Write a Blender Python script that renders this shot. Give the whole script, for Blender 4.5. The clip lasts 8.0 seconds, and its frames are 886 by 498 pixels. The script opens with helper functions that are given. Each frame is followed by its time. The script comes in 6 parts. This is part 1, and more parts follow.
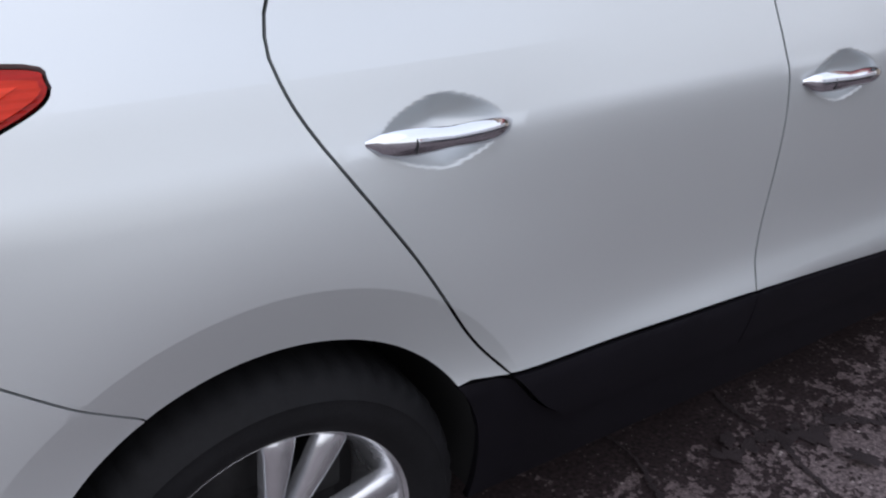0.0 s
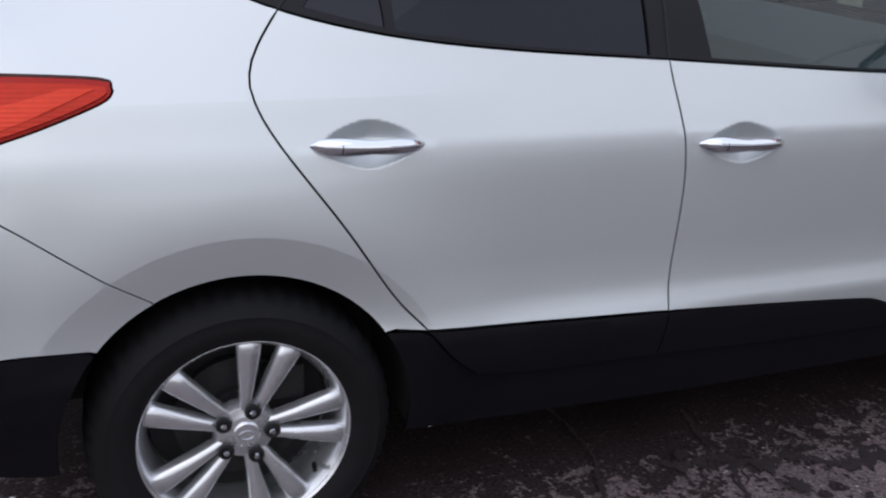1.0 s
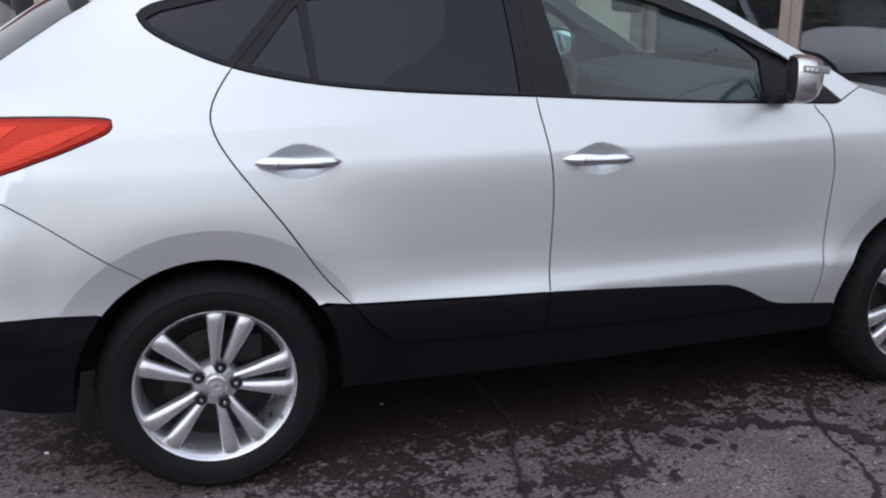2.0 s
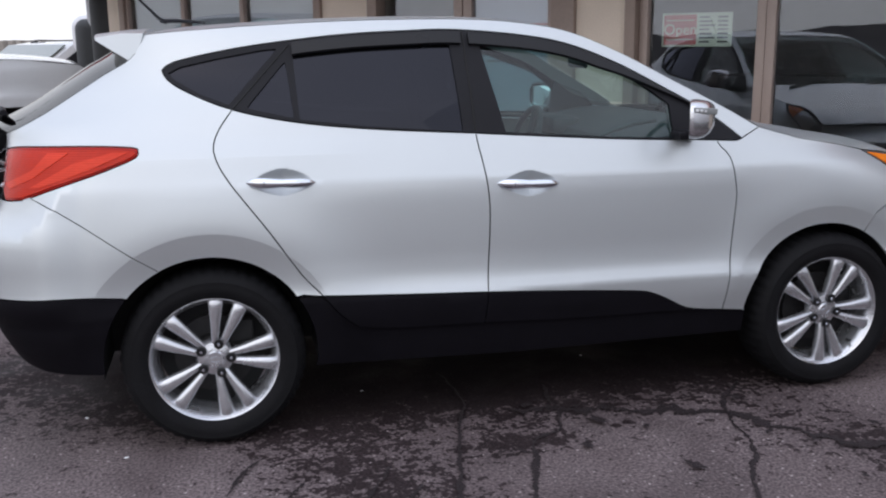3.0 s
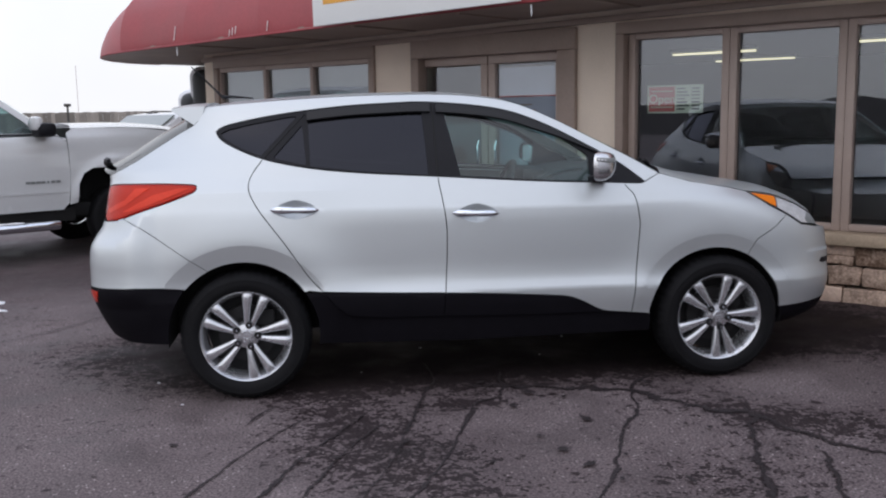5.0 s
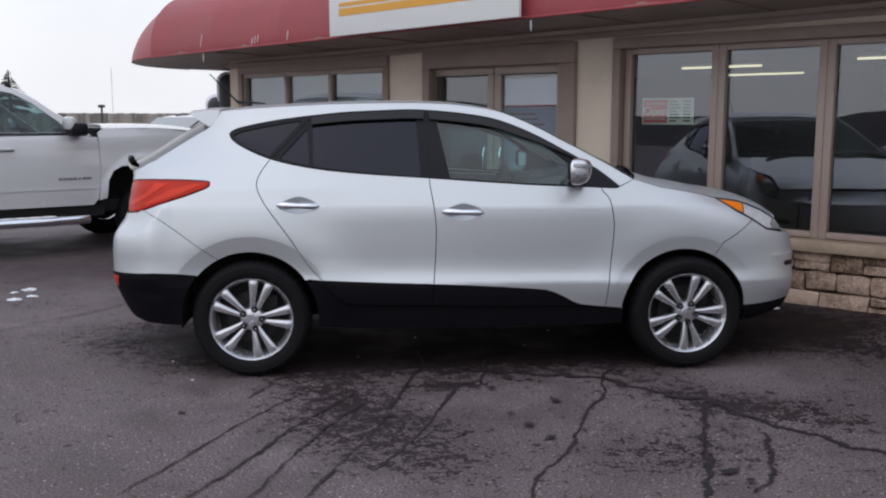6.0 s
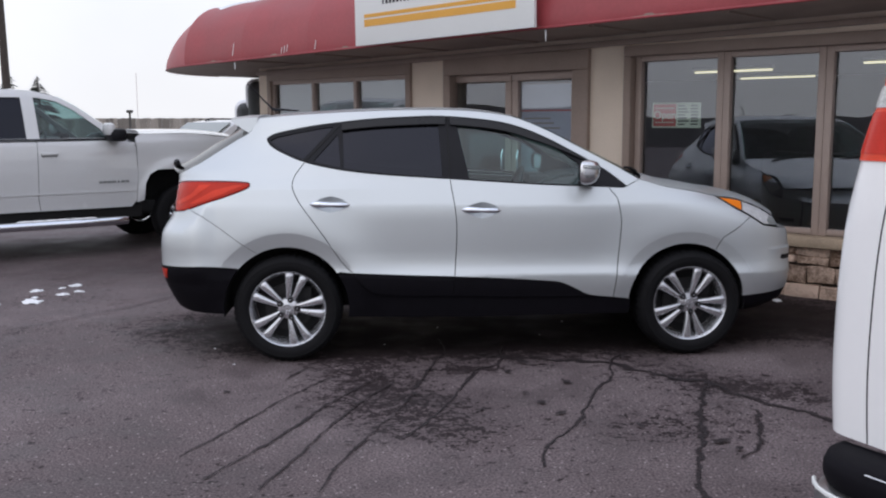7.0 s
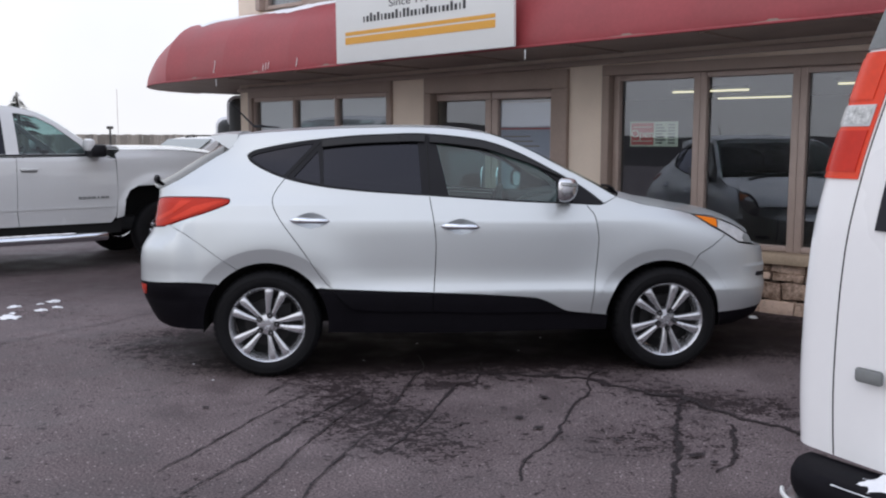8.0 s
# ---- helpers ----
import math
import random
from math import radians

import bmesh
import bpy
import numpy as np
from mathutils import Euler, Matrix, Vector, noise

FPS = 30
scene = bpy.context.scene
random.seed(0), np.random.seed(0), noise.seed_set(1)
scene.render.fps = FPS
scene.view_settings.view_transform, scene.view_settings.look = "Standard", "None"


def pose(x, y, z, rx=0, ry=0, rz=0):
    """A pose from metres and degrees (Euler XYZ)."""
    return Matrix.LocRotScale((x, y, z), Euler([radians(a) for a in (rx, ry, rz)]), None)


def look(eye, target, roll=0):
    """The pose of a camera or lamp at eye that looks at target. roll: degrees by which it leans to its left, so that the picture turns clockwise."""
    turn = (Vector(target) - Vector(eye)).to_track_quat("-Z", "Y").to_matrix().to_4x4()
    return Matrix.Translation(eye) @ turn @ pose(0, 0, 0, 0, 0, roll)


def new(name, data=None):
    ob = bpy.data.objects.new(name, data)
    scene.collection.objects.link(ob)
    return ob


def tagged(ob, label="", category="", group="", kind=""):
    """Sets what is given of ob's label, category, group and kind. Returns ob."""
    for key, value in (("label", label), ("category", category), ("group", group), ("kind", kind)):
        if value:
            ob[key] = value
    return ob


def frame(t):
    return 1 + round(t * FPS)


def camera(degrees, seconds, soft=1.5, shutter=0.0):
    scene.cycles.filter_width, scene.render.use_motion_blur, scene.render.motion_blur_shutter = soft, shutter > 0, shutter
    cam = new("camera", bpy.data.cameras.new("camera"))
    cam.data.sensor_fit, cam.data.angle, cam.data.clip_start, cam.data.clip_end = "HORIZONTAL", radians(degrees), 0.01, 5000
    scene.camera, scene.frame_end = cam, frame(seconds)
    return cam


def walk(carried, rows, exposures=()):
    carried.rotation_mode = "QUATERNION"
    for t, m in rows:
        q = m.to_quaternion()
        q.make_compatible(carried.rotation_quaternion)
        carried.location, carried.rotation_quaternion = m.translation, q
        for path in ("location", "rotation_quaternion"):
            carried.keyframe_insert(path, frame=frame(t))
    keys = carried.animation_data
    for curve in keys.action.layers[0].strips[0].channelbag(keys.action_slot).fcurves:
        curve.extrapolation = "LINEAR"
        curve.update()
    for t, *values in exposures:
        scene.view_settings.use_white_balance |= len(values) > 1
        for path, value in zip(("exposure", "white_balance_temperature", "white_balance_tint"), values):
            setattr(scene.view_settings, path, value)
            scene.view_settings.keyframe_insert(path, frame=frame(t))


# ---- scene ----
cam = camera(50.2, 8.0, soft=2.1)
PATH = [
    (0, (-0.474, -1.885, 1.491), (0.592, -0.461, 0.576), 3.5),
    (0.5, (-0.434, -2.296, 1.555), (0.481, -0.701, 0.769), 2.5),
    (1, (-0.277, -2.754, 1.563), (0.401, -1.019, 0.833), 2.8),
    (1.5, (-0.245, -3.177, 1.566), (0.376, -1.379, 0.952), 1.2),
    (2, (-0.134, -3.592, 1.552), (0.441, -1.759, 0.994), 0.0),
    (2.2, (-0.06, -3.778, 1.531), (0.463, -1.917, 1.017), 0.3),
    (3.3, (0.14, -4.669, 1.532), (0.543, -2.752, 1.127), -1.1),
    (3.5, (0.181, -4.83, 1.531), (0.557, -2.904, 1.147), -1.2),
    (4, (0.29, -5.219, 1.54), (0.594, -3.27, 1.21), 0.1),
    (4.5, (0.367, -5.592, 1.539), (0.641, -3.63, 1.261), -1.1),
    (4.7, (0.408, -5.722, 1.523), (0.666, -3.759, 1.237), -1.2),
    (5.8, (0.675, -6.338, 1.524), (0.83, -4.364, 1.243), -0.1),
    (6, (0.667, -6.424, 1.523), (0.833, -4.449, 1.252), 0.1),
    (6.5, (0.654, -6.754, 1.524), (0.792, -4.779, 1.239), -1.1),
    (7, (0.631, -6.914, 1.54), (0.753, -4.936, 1.275), -0.2),
    (7.5, (0.638, -6.956, 1.536), (0.775, -4.974, 1.306), 0.2),
    (8, (0.641, -6.96, 1.536), (0.803, -4.979, 1.308), 0.1),
]
walk(cam, [(t, look(eye, target, roll)) for t, eye, target, roll in PATH],
     exposures=((0.0, 0.04), (0.5, -0.22), (1.0, -0.08), (1.5, 0.15), (2.2, 0.12), (3.4, -0.08), (4.5, -0.12), (6.0, -0.28), (8.0, -0.18)))

# ---- light: an overcast winter sky, with the sun's place only just told from the soft shade ----
SUN_ELEVATION, SUN_TURN = 48.0, 215.0
world = bpy.data.worlds.new("overcast_sky")
scene.world = world
world.use_nodes = True
wn, wl = world.node_tree.nodes, world.node_tree.links
wn.clear()
w_out, w_bg = wn.new("ShaderNodeOutputWorld"), wn.new("ShaderNodeBackground")
w_sky = wn.new("ShaderNodeTexSky")
w_sky.sky_type = "NISHITA"
w_sky.sun_disc = False
w_sky.sun_elevation, w_sky.sun_rotation = radians(SUN_ELEVATION), radians(SUN_TURN)
w_sky.air_density, w_sky.dust_density = 1.0, 4.0
w_dim = wn.new("ShaderNodeVectorMath")
w_dim.operation = "SCALE"
w_dim.inputs["Scale"].default_value = 0.10
# cloud deck: brighter overhead than at the horizon, with faint uneven patches
w_geo, w_sep = wn.new("ShaderNodeTexCoord"), wn.new("ShaderNodeSeparateXYZ")
w_ramp = wn.new("ShaderNodeValToRGB")
w_ramp.color_ramp.elements[0].position, w_ramp.color_ramp.elements[0].color = 0.0, (1.16, 1.17, 1.225, 1)
w_ramp.color_ramp.elements[1].position, w_ramp.color_ramp.elements[1].color = 0.9, (1.10, 1.18, 1.43, 1)
w_noise = wn.new("ShaderNodeTexNoise")
w_noise.inputs["Scale"].default_value, w_noise.inputs["Detail"].default_value = 2.2, 5.0
w_cloud = wn.new("ShaderNodeMapRange")
w_cloud.inputs["From Min"].default_value, w_cloud.inputs["From Max"].default_value = 0.25, 0.75
w_cloud.inputs["To Min"].default_value, w_cloud.inputs["To Max"].default_value = 0.88, 1.10
w_mul = wn.new("ShaderNodeVectorMath")
w_mul.operation = "SCALE"
w_mix = wn.new("ShaderNodeMix")
w_mix.data_type = "RGBA"
w_mix.inputs["Factor"].default_value = 0.85
wl.new(w_geo.outputs["Generated"], w_sep.inputs[0])
wl.new(w_sep.outputs["Z"], w_ramp.inputs["Fac"])
wl.new(w_geo.outputs["Generated"], w_noise.inputs["Vector"])
wl.new(w_noise.outputs["Fac"], w_cloud.inputs["Value"])
wl.new(w_ramp.outputs["Color"], w_mul.inputs[0])
wl.new(w_cloud.outputs["Result"], w_mul.inputs["Scale"])
wl.new(w_sky.outputs["Color"], w_dim.inputs[0])
wl.new(w_dim.outputs["Vector"], w_mix.inputs["A"])
wl.new(w_mul.outputs["Vector"], w_mix.inputs["B"])
wl.new(w_mix.outputs["Result"], w_bg.inputs["Color"])
w_bg.inputs["Strength"].default_value = 1.16
wl.new(w_bg.outputs["Background"], w_out.inputs["Surface"])

sun = new("sun", bpy.data.lights.new("sun", "SUN"))
sun.data.energy, sun.data.angle, sun.data.color = 0.36, radians(75), (1.0, 0.97, 0.93)
sun.matrix_basis = pose(0, 0, 20, 90 - SUN_ELEVATION, 0, 180 - SUN_TURN)

# ---- materials ----
def surface(name, base, rough=0.5, metal=0.0, vary=0.12, scale=3.0, fine=60.0, bump=0.0, bump_scale=200.0, coat=0.0, tint=None, rough_vary=0.08, per_object=0.0, spec=0.5, coat_rough=0.03):
    """A node material with its colour uneven at two scales, and fine relief."""
    m = bpy.data.materials.new(name)
    m.use_nodes = True
    n, l = m.node_tree.nodes, m.node_tree.links
    p = n["Principled BSDF"]
    co = n.new("ShaderNodeTexCoord")
    big, small = n.new("ShaderNodeTexNoise"), n.new("ShaderNodeTexNoise")
    big.inputs["Scale"].default_value, big.inputs["Detail"].default_value = scale, 5
    small.inputs["Scale"].default_value, small.inputs["Detail"].default_value = fine, 3
    for t in (big, small):
        l.new(co.outputs["Object"], t.inputs["Vector"])
    blend = n.new("ShaderNodeMix")
    blend.data_type, blend.inputs["Factor"].default_value = "FLOAT", 0.4
    l.new(big.outputs["Fac"], blend.inputs[2])
    l.new(small.outputs["Fac"], blend.inputs[3])
    value = blend.outputs[0]
    if per_object:
        info, add = n.new("ShaderNodeObjectInfo"), n.new("ShaderNodeMath")
        add.operation, add.inputs[1].default_value = "MULTIPLY_ADD", per_object
        sub = n.new("ShaderNodeMath")
        sub.operation, sub.inputs[1].default_value = "SUBTRACT", per_object * 0.5
        l.new(info.outputs["Random"], add.inputs[0])
        l.new(value, add.inputs[2])
        l.new(add.outputs[0], sub.inputs[0])
        value = sub.outputs[0]
    ramp = n.new("ShaderNodeValToRGB")
    dark = [c * (1 - vary) for c in base]
    light = [min(c * (1 + vary), 1) for c in (tint or base)]
    ramp.color_ramp.elements[0].position, ramp.color_ramp.elements[0].color = 0.3, (*dark, 1)
    ramp.color_ramp.elements[1].position, ramp.color_ramp.elements[1].color = 0.7, (*light, 1)
    l.new(value, ramp.inputs["Fac"])
    l.new(ramp.outputs["Color"], p.inputs["Base Color"])
    p.inputs["Metallic"].default_value = metal
    p.inputs["Coat Weight"].default_value, p.inputs["Coat Roughness"].default_value = coat, coat_rough
    p.inputs["Specular IOR Level"].default_value = spec
    rr = n.new("ShaderNodeMapRange")
    rr.inputs["To Min"].default_value, rr.inputs["To Max"].default_value = max(rough - rough_vary, 0.02), min(rough + rough_vary, 1)
    l.new(big.outputs["Fac"], rr.inputs["Value"])
    l.new(rr.outputs["Result"], p.inputs["Roughness"])
    if bump:
        tex, b = n.new("ShaderNodeTexNoise"), n.new("ShaderNodeBump")
        tex.inputs["Scale"].default_value, tex.inputs["Detail"].default_value = bump_scale, 4
        b.inputs["Strength"].default_value, b.inputs["Distance"].default_value = bump, 0.01
        l.new(co.outputs["Object"], tex.inputs["Vector"])
        l.new(tex.outputs["Fac"], b.inputs["Height"])
        l.new(b.outputs["Normal"], p.inputs["Normal"])
    return m


def pane_glass(name, tint, gloss=(1.0, 1.0, 1.0), ior=1.5, rough=0.01, edge=1.0):
    """Thin glass: it lets through its tint and mirrors by the angle."""
    m = bpy.data.materials.new(name)
    m.use_nodes = True
    n, l = m.node_tree.nodes, m.node_tree.links
    n.remove(n["Principled BSDF"])
    clear, shine, mix, face = n.new("ShaderNodeBsdfTransparent"), n.new("ShaderNodeBsdfGlossy"), n.new("ShaderNodeMixShader"), n.new("ShaderNodeLayerWeight")
    clear.inputs["Color"].default_value = (*tint, 1)
    shine.inputs["Color"].default_value, shine.inputs["Roughness"].default_value = (*gloss, 1), rough
    face.inputs["Blend"].default_value = 0.5
    straight = ((ior - 1) / (ior + 1)) ** 2
    steep, share = n.new("ShaderNodeMath"), n.new("ShaderNodeMath")
    steep.operation, steep.inputs[1].default_value = "POWER", 5.0
    share.operation, share.inputs[1].default_value, share.inputs[2].default_value = "MULTIPLY_ADD", edge - straight, straight
    l.new(face.outputs["Facing"], steep.inputs[0])
    l.new(steep.outputs[0], share.inputs[0])
    l.new(share.outputs[0], mix.inputs["Fac"])
    l.new(clear.outputs[0], mix.inputs[1])
    l.new(shine.outputs[0], mix.inputs[2])
    l.new(mix.outputs[0], n["Material Output"].inputs["Surface"])
    return m


def lamp_lens(name, color, rough=0.08, ribs=0.30):
    m = surface(name, color, rough, vary=0.10, scale=9, fine=60, coat=0.06, rough_vary=0.02, spec=0.18)
    n, l = m.node_tree.nodes, m.node_tree.links
    p = n["Principled BSDF"]
    co, wave, b = n.new("ShaderNodeTexCoord"), n.new("ShaderNodeTexWave"), n.new("ShaderNodeBump")
    wave.bands_direction = "Z"
    wave.inputs["Scale"].default_value = 38
    b.inputs["Strength"].default_value, b.inputs["Distance"].default_value = ribs, 0.004
    l.new(co.outputs["Object"], wave.inputs["Vector"])
    l.new(wave.outputs["Fac"], b.inputs["Height"])
    l.new(b.outputs["Normal"], p.inputs["Normal"])
    p.inputs["Subsurface Weight"].default_value = 0.0
    return m


def glow(name, color, strength):
    m = bpy.data.materials.new(name)
    m.use_nodes = True
    p = m.node_tree.nodes["Principled BSDF"]
    p.inputs["Base Color"].default_value = (*color, 1)
    p.inputs["Emission Color"].default_value = (*color, 1)
    p.inputs["Emission Strength"].default_value = strength
    return m


SILVER = surface("silver_paint", (0.562, 0.593, 0.608), 0.40, metal=0.54, vary=0.025, scale=1.5, fine=900, coat=0.7, rough_vary=0.03, coat_rough=0.13)
CHROME = surface("chrome", (0.74, 0.77, 0.82), 0.08, metal=1.0, vary=0.02, rough_vary=0.03)
ALLOY = surface("alloy_wheel_paint", (0.62, 0.63, 0.66), 0.25, metal=0.80, vary=0.05, scale=12, coat=0.6)
ALLOY_DARK = surface("brake_metal", (0.035, 0.034, 0.036), 0.6, metal=0.6, vary=0.3, scale=25)
RUBBER = surface("tyre_rubber", (0.0078, 0.0078, 0.0090), 0.7, spec=0.16, vary=0.35, scale=14, fine=120, bump=0.15, bump_scale=300)
CLADDING = surface("black_cladding", (0.0058, 0.0052, 0.0075), 0.65, spec=0.09, vary=0.2, scale=8, bump=0.12, bump_scale=900)
TRIM_BLACK = surface("black_window_trim", (0.011, 0.011, 0.014), 0.50, spec=0.18, vary=0.15, scale=6)
VISOR = surface("smoked_visor", (0.010, 0.010, 0.012), 0.30, vary=0.1, coat=0.10, spec=0.25, coat_rough=0.15)
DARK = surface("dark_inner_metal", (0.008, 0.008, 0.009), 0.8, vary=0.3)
PRIVACY = pane_glass("privacy_glass", (0.008, 0.008, 0.010), (0.80, 0.82, 0.98), ior=1.46)
CLEAR = pane_glass("clear_car_glass", (0.58, 0.78, 0.76), ior=1.60)
TRUCK_GLASS = pane_glass("truck_side_glass", (0.36, 0.47, 0.47), ior=1.55)
SCREEN = pane_glass("windscreen_glass", (0.66, 0.76, 0.74), ior=1.3, edge=0.4)
REAR_GLASS = pane_glass("rear_screen_glass", (0.06, 0.06, 0.065), ior=1.55, edge=0.75)
RED_LENS = lamp_lens("red_lamp_lens", (0.48, 0.024, 0.008))
RED_DEEP = lamp_lens("deep_red_lamp_lens", (0.34, 0.012, 0.008))
RED_BRIGHT = lamp_lens("bright_red_lamp_lens", (0.64, 0.045, 0.018))
VAN_RED = lamp_lens("van_lamp_red", (0.80, 0.075, 0.035), 0.12, 0.05)
VAN_RED_LOW = lamp_lens("van_lamp_deep_red", (0.62, 0.035, 0.020), 0.12, 0.04)
AMBER = lamp_lens("amber_lamp_lens", (0.85, 0.22, 0.02))
LAMP_CLEAR = surface("headlamp_reflector", (0.72, 0.73, 0.75), 0.12, metal=0.25, vary=0.2, scale=18, coat=1.0)
REVERSE = surface("clear_ribbed_lens", (0.55, 0.56, 0.55), 0.2, vary=0.5, scale=70, fine=220, coat=0.5)
CABIN_GREY = surface("grey_cabin_plastic", (0.20, 0.21, 0.21), 0.6, vary=0.15, scale=10)
CABIN_DARK = surface("dark_cabin_plastic", (0.055, 0.058, 0.062), 0.6, vary=0.2)
SEAT_CLOTH = surface("seat_cloth", (0.07, 0.07, 0.075), 0.9, vary=0.2, fine=200, bump=0.3, bump_scale=400)
HEADLINER = surface("headliner", (0.45, 0.44, 0.42), 0.9, vary=0.06)

WHITE_PAINT = surface("white_car_paint", (0.60, 0.61, 0.62), 0.25, vary=0.03, scale=1.2, fine=40, coat=1.0)
WHITE_VAN = surface("white_van_paint", (0.93, 0.93, 0.935), 0.30, vary=0.012, scale=1.0, fine=30, coat=0.8)
SNOW = surface("snow", (0.86, 0.87, 0.90), 0.8, vary=0.05, scale=8, bump=0.6, bump_scale=45)
STUCCO = surface("tan_stucco", (0.74, 0.630, 0.525), 0.9, vary=0.14, scale=1.6, fine=90, bump=0.5, bump_scale=160)
TRIM_BROWN = surface("brown_painted_trim", (0.29, 0.22, 0.185), 0.55, vary=0.12, scale=4, fine=50)
SASH = surface("taupe_window_sash", (0.40, 0.315, 0.275), 0.45, vary=0.08, scale=5)
SOFFIT = surface("brown_soffit_boards", (0.30, 0.235, 0.20), 0.7, vary=0.2, scale=3)
AWNING_RED = surface("red_awning_vinyl", (0.315, 0.052, 0.060), 0.48, vary=0.14, scale=2.2, fine=30, bump=0.12, bump_scale=18, rough_vary=0.12)
AWNING_PALE = surface("pale_awning_vinyl", (0.38, 0.105, 0.115), 0.55, vary=0.12, scale=5)
SIGN_WHITE = surface("white_sign_panel", (0.78, 0.79, 0.78), 0.4, vary=0.03, scale=2)
SIGN_GOLD = surface("gold_sign_stripe", (0.72, 0.36, 0.05), 0.4, vary=0.04)
SIGN_BLACK = surface("black_sign_paint", (0.03, 0.03, 0.035), 0.5, vary=0.1)
SATIN = surface("satin_chrome", (0.66, 0.67, 0.69), 0.24, metal=0.95, vary=0.03, rough_vary=0.04)
SHOP_GLASS = pane_glass("shop_window_glass", (0.90, 0.93, 0.93), (0.92, 0.93, 1.0), ior=1.85, edge=0.55)
BLIND = surface("pale_blind", (0.33, 0.335, 0.35), 0.8, vary=0.06, scale=3)
STONE = surface("ledge_stone", (0.37, 0.225, 0.145), 0.85, vary=0.60, scale=13, fine=55, bump=1.0, bump_scale=40, tint=(0.45, 0.335, 0.265), per_object=0.5)
MORTAR = surface("mortar", (0.10, 0.085, 0.075), 0.95, vary=0.2, fine=150, bump=0.4)
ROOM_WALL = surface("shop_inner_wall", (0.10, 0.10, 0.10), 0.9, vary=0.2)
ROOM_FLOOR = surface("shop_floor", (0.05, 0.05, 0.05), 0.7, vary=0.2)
TUBE_GLOW = glow("fluorescent_tube", (1.0, 0.90, 0.62), 1.3)
PAPER = surface("white_paper", (0.58, 0.64, 0.52), 0.8, vary=0.05)
OPEN_RED = surface("red_sign_print", (0.48, 0.09, 0.08), 0.6, vary=0.06)
FENCE_WOOD = surface("weathered_fence_wood", (0.25, 0.225, 0.20), 0.9, vary=0.3, scale=4, fine=40, per_object=0.6)
BARK = surface("bark", (0.06, 0.05, 0.045), 0.95, vary=0.35, scale=12, bump=0.5, bump_scale=30)
NEEDLES = surface("dark_needles", (0.022, 0.032, 0.022), 0.85, vary=0.4, scale=3)
BARE_WOODS = surface("bare_winter_woods", (0.075, 0.068, 0.066), 0.95, vary=0.35, scale=0.3, fine=3)
POLE_METAL = surface("dark_pole", (0.05, 0.048, 0.045), 0.6, vary=0.2)
WET_MARK = surface("damp_tar_mark", (0.030, 0.023, 0.025), 0.6, spec=0.25, vary=0.35, scale=9, fine=120, bump=0.5, bump_scale=180)


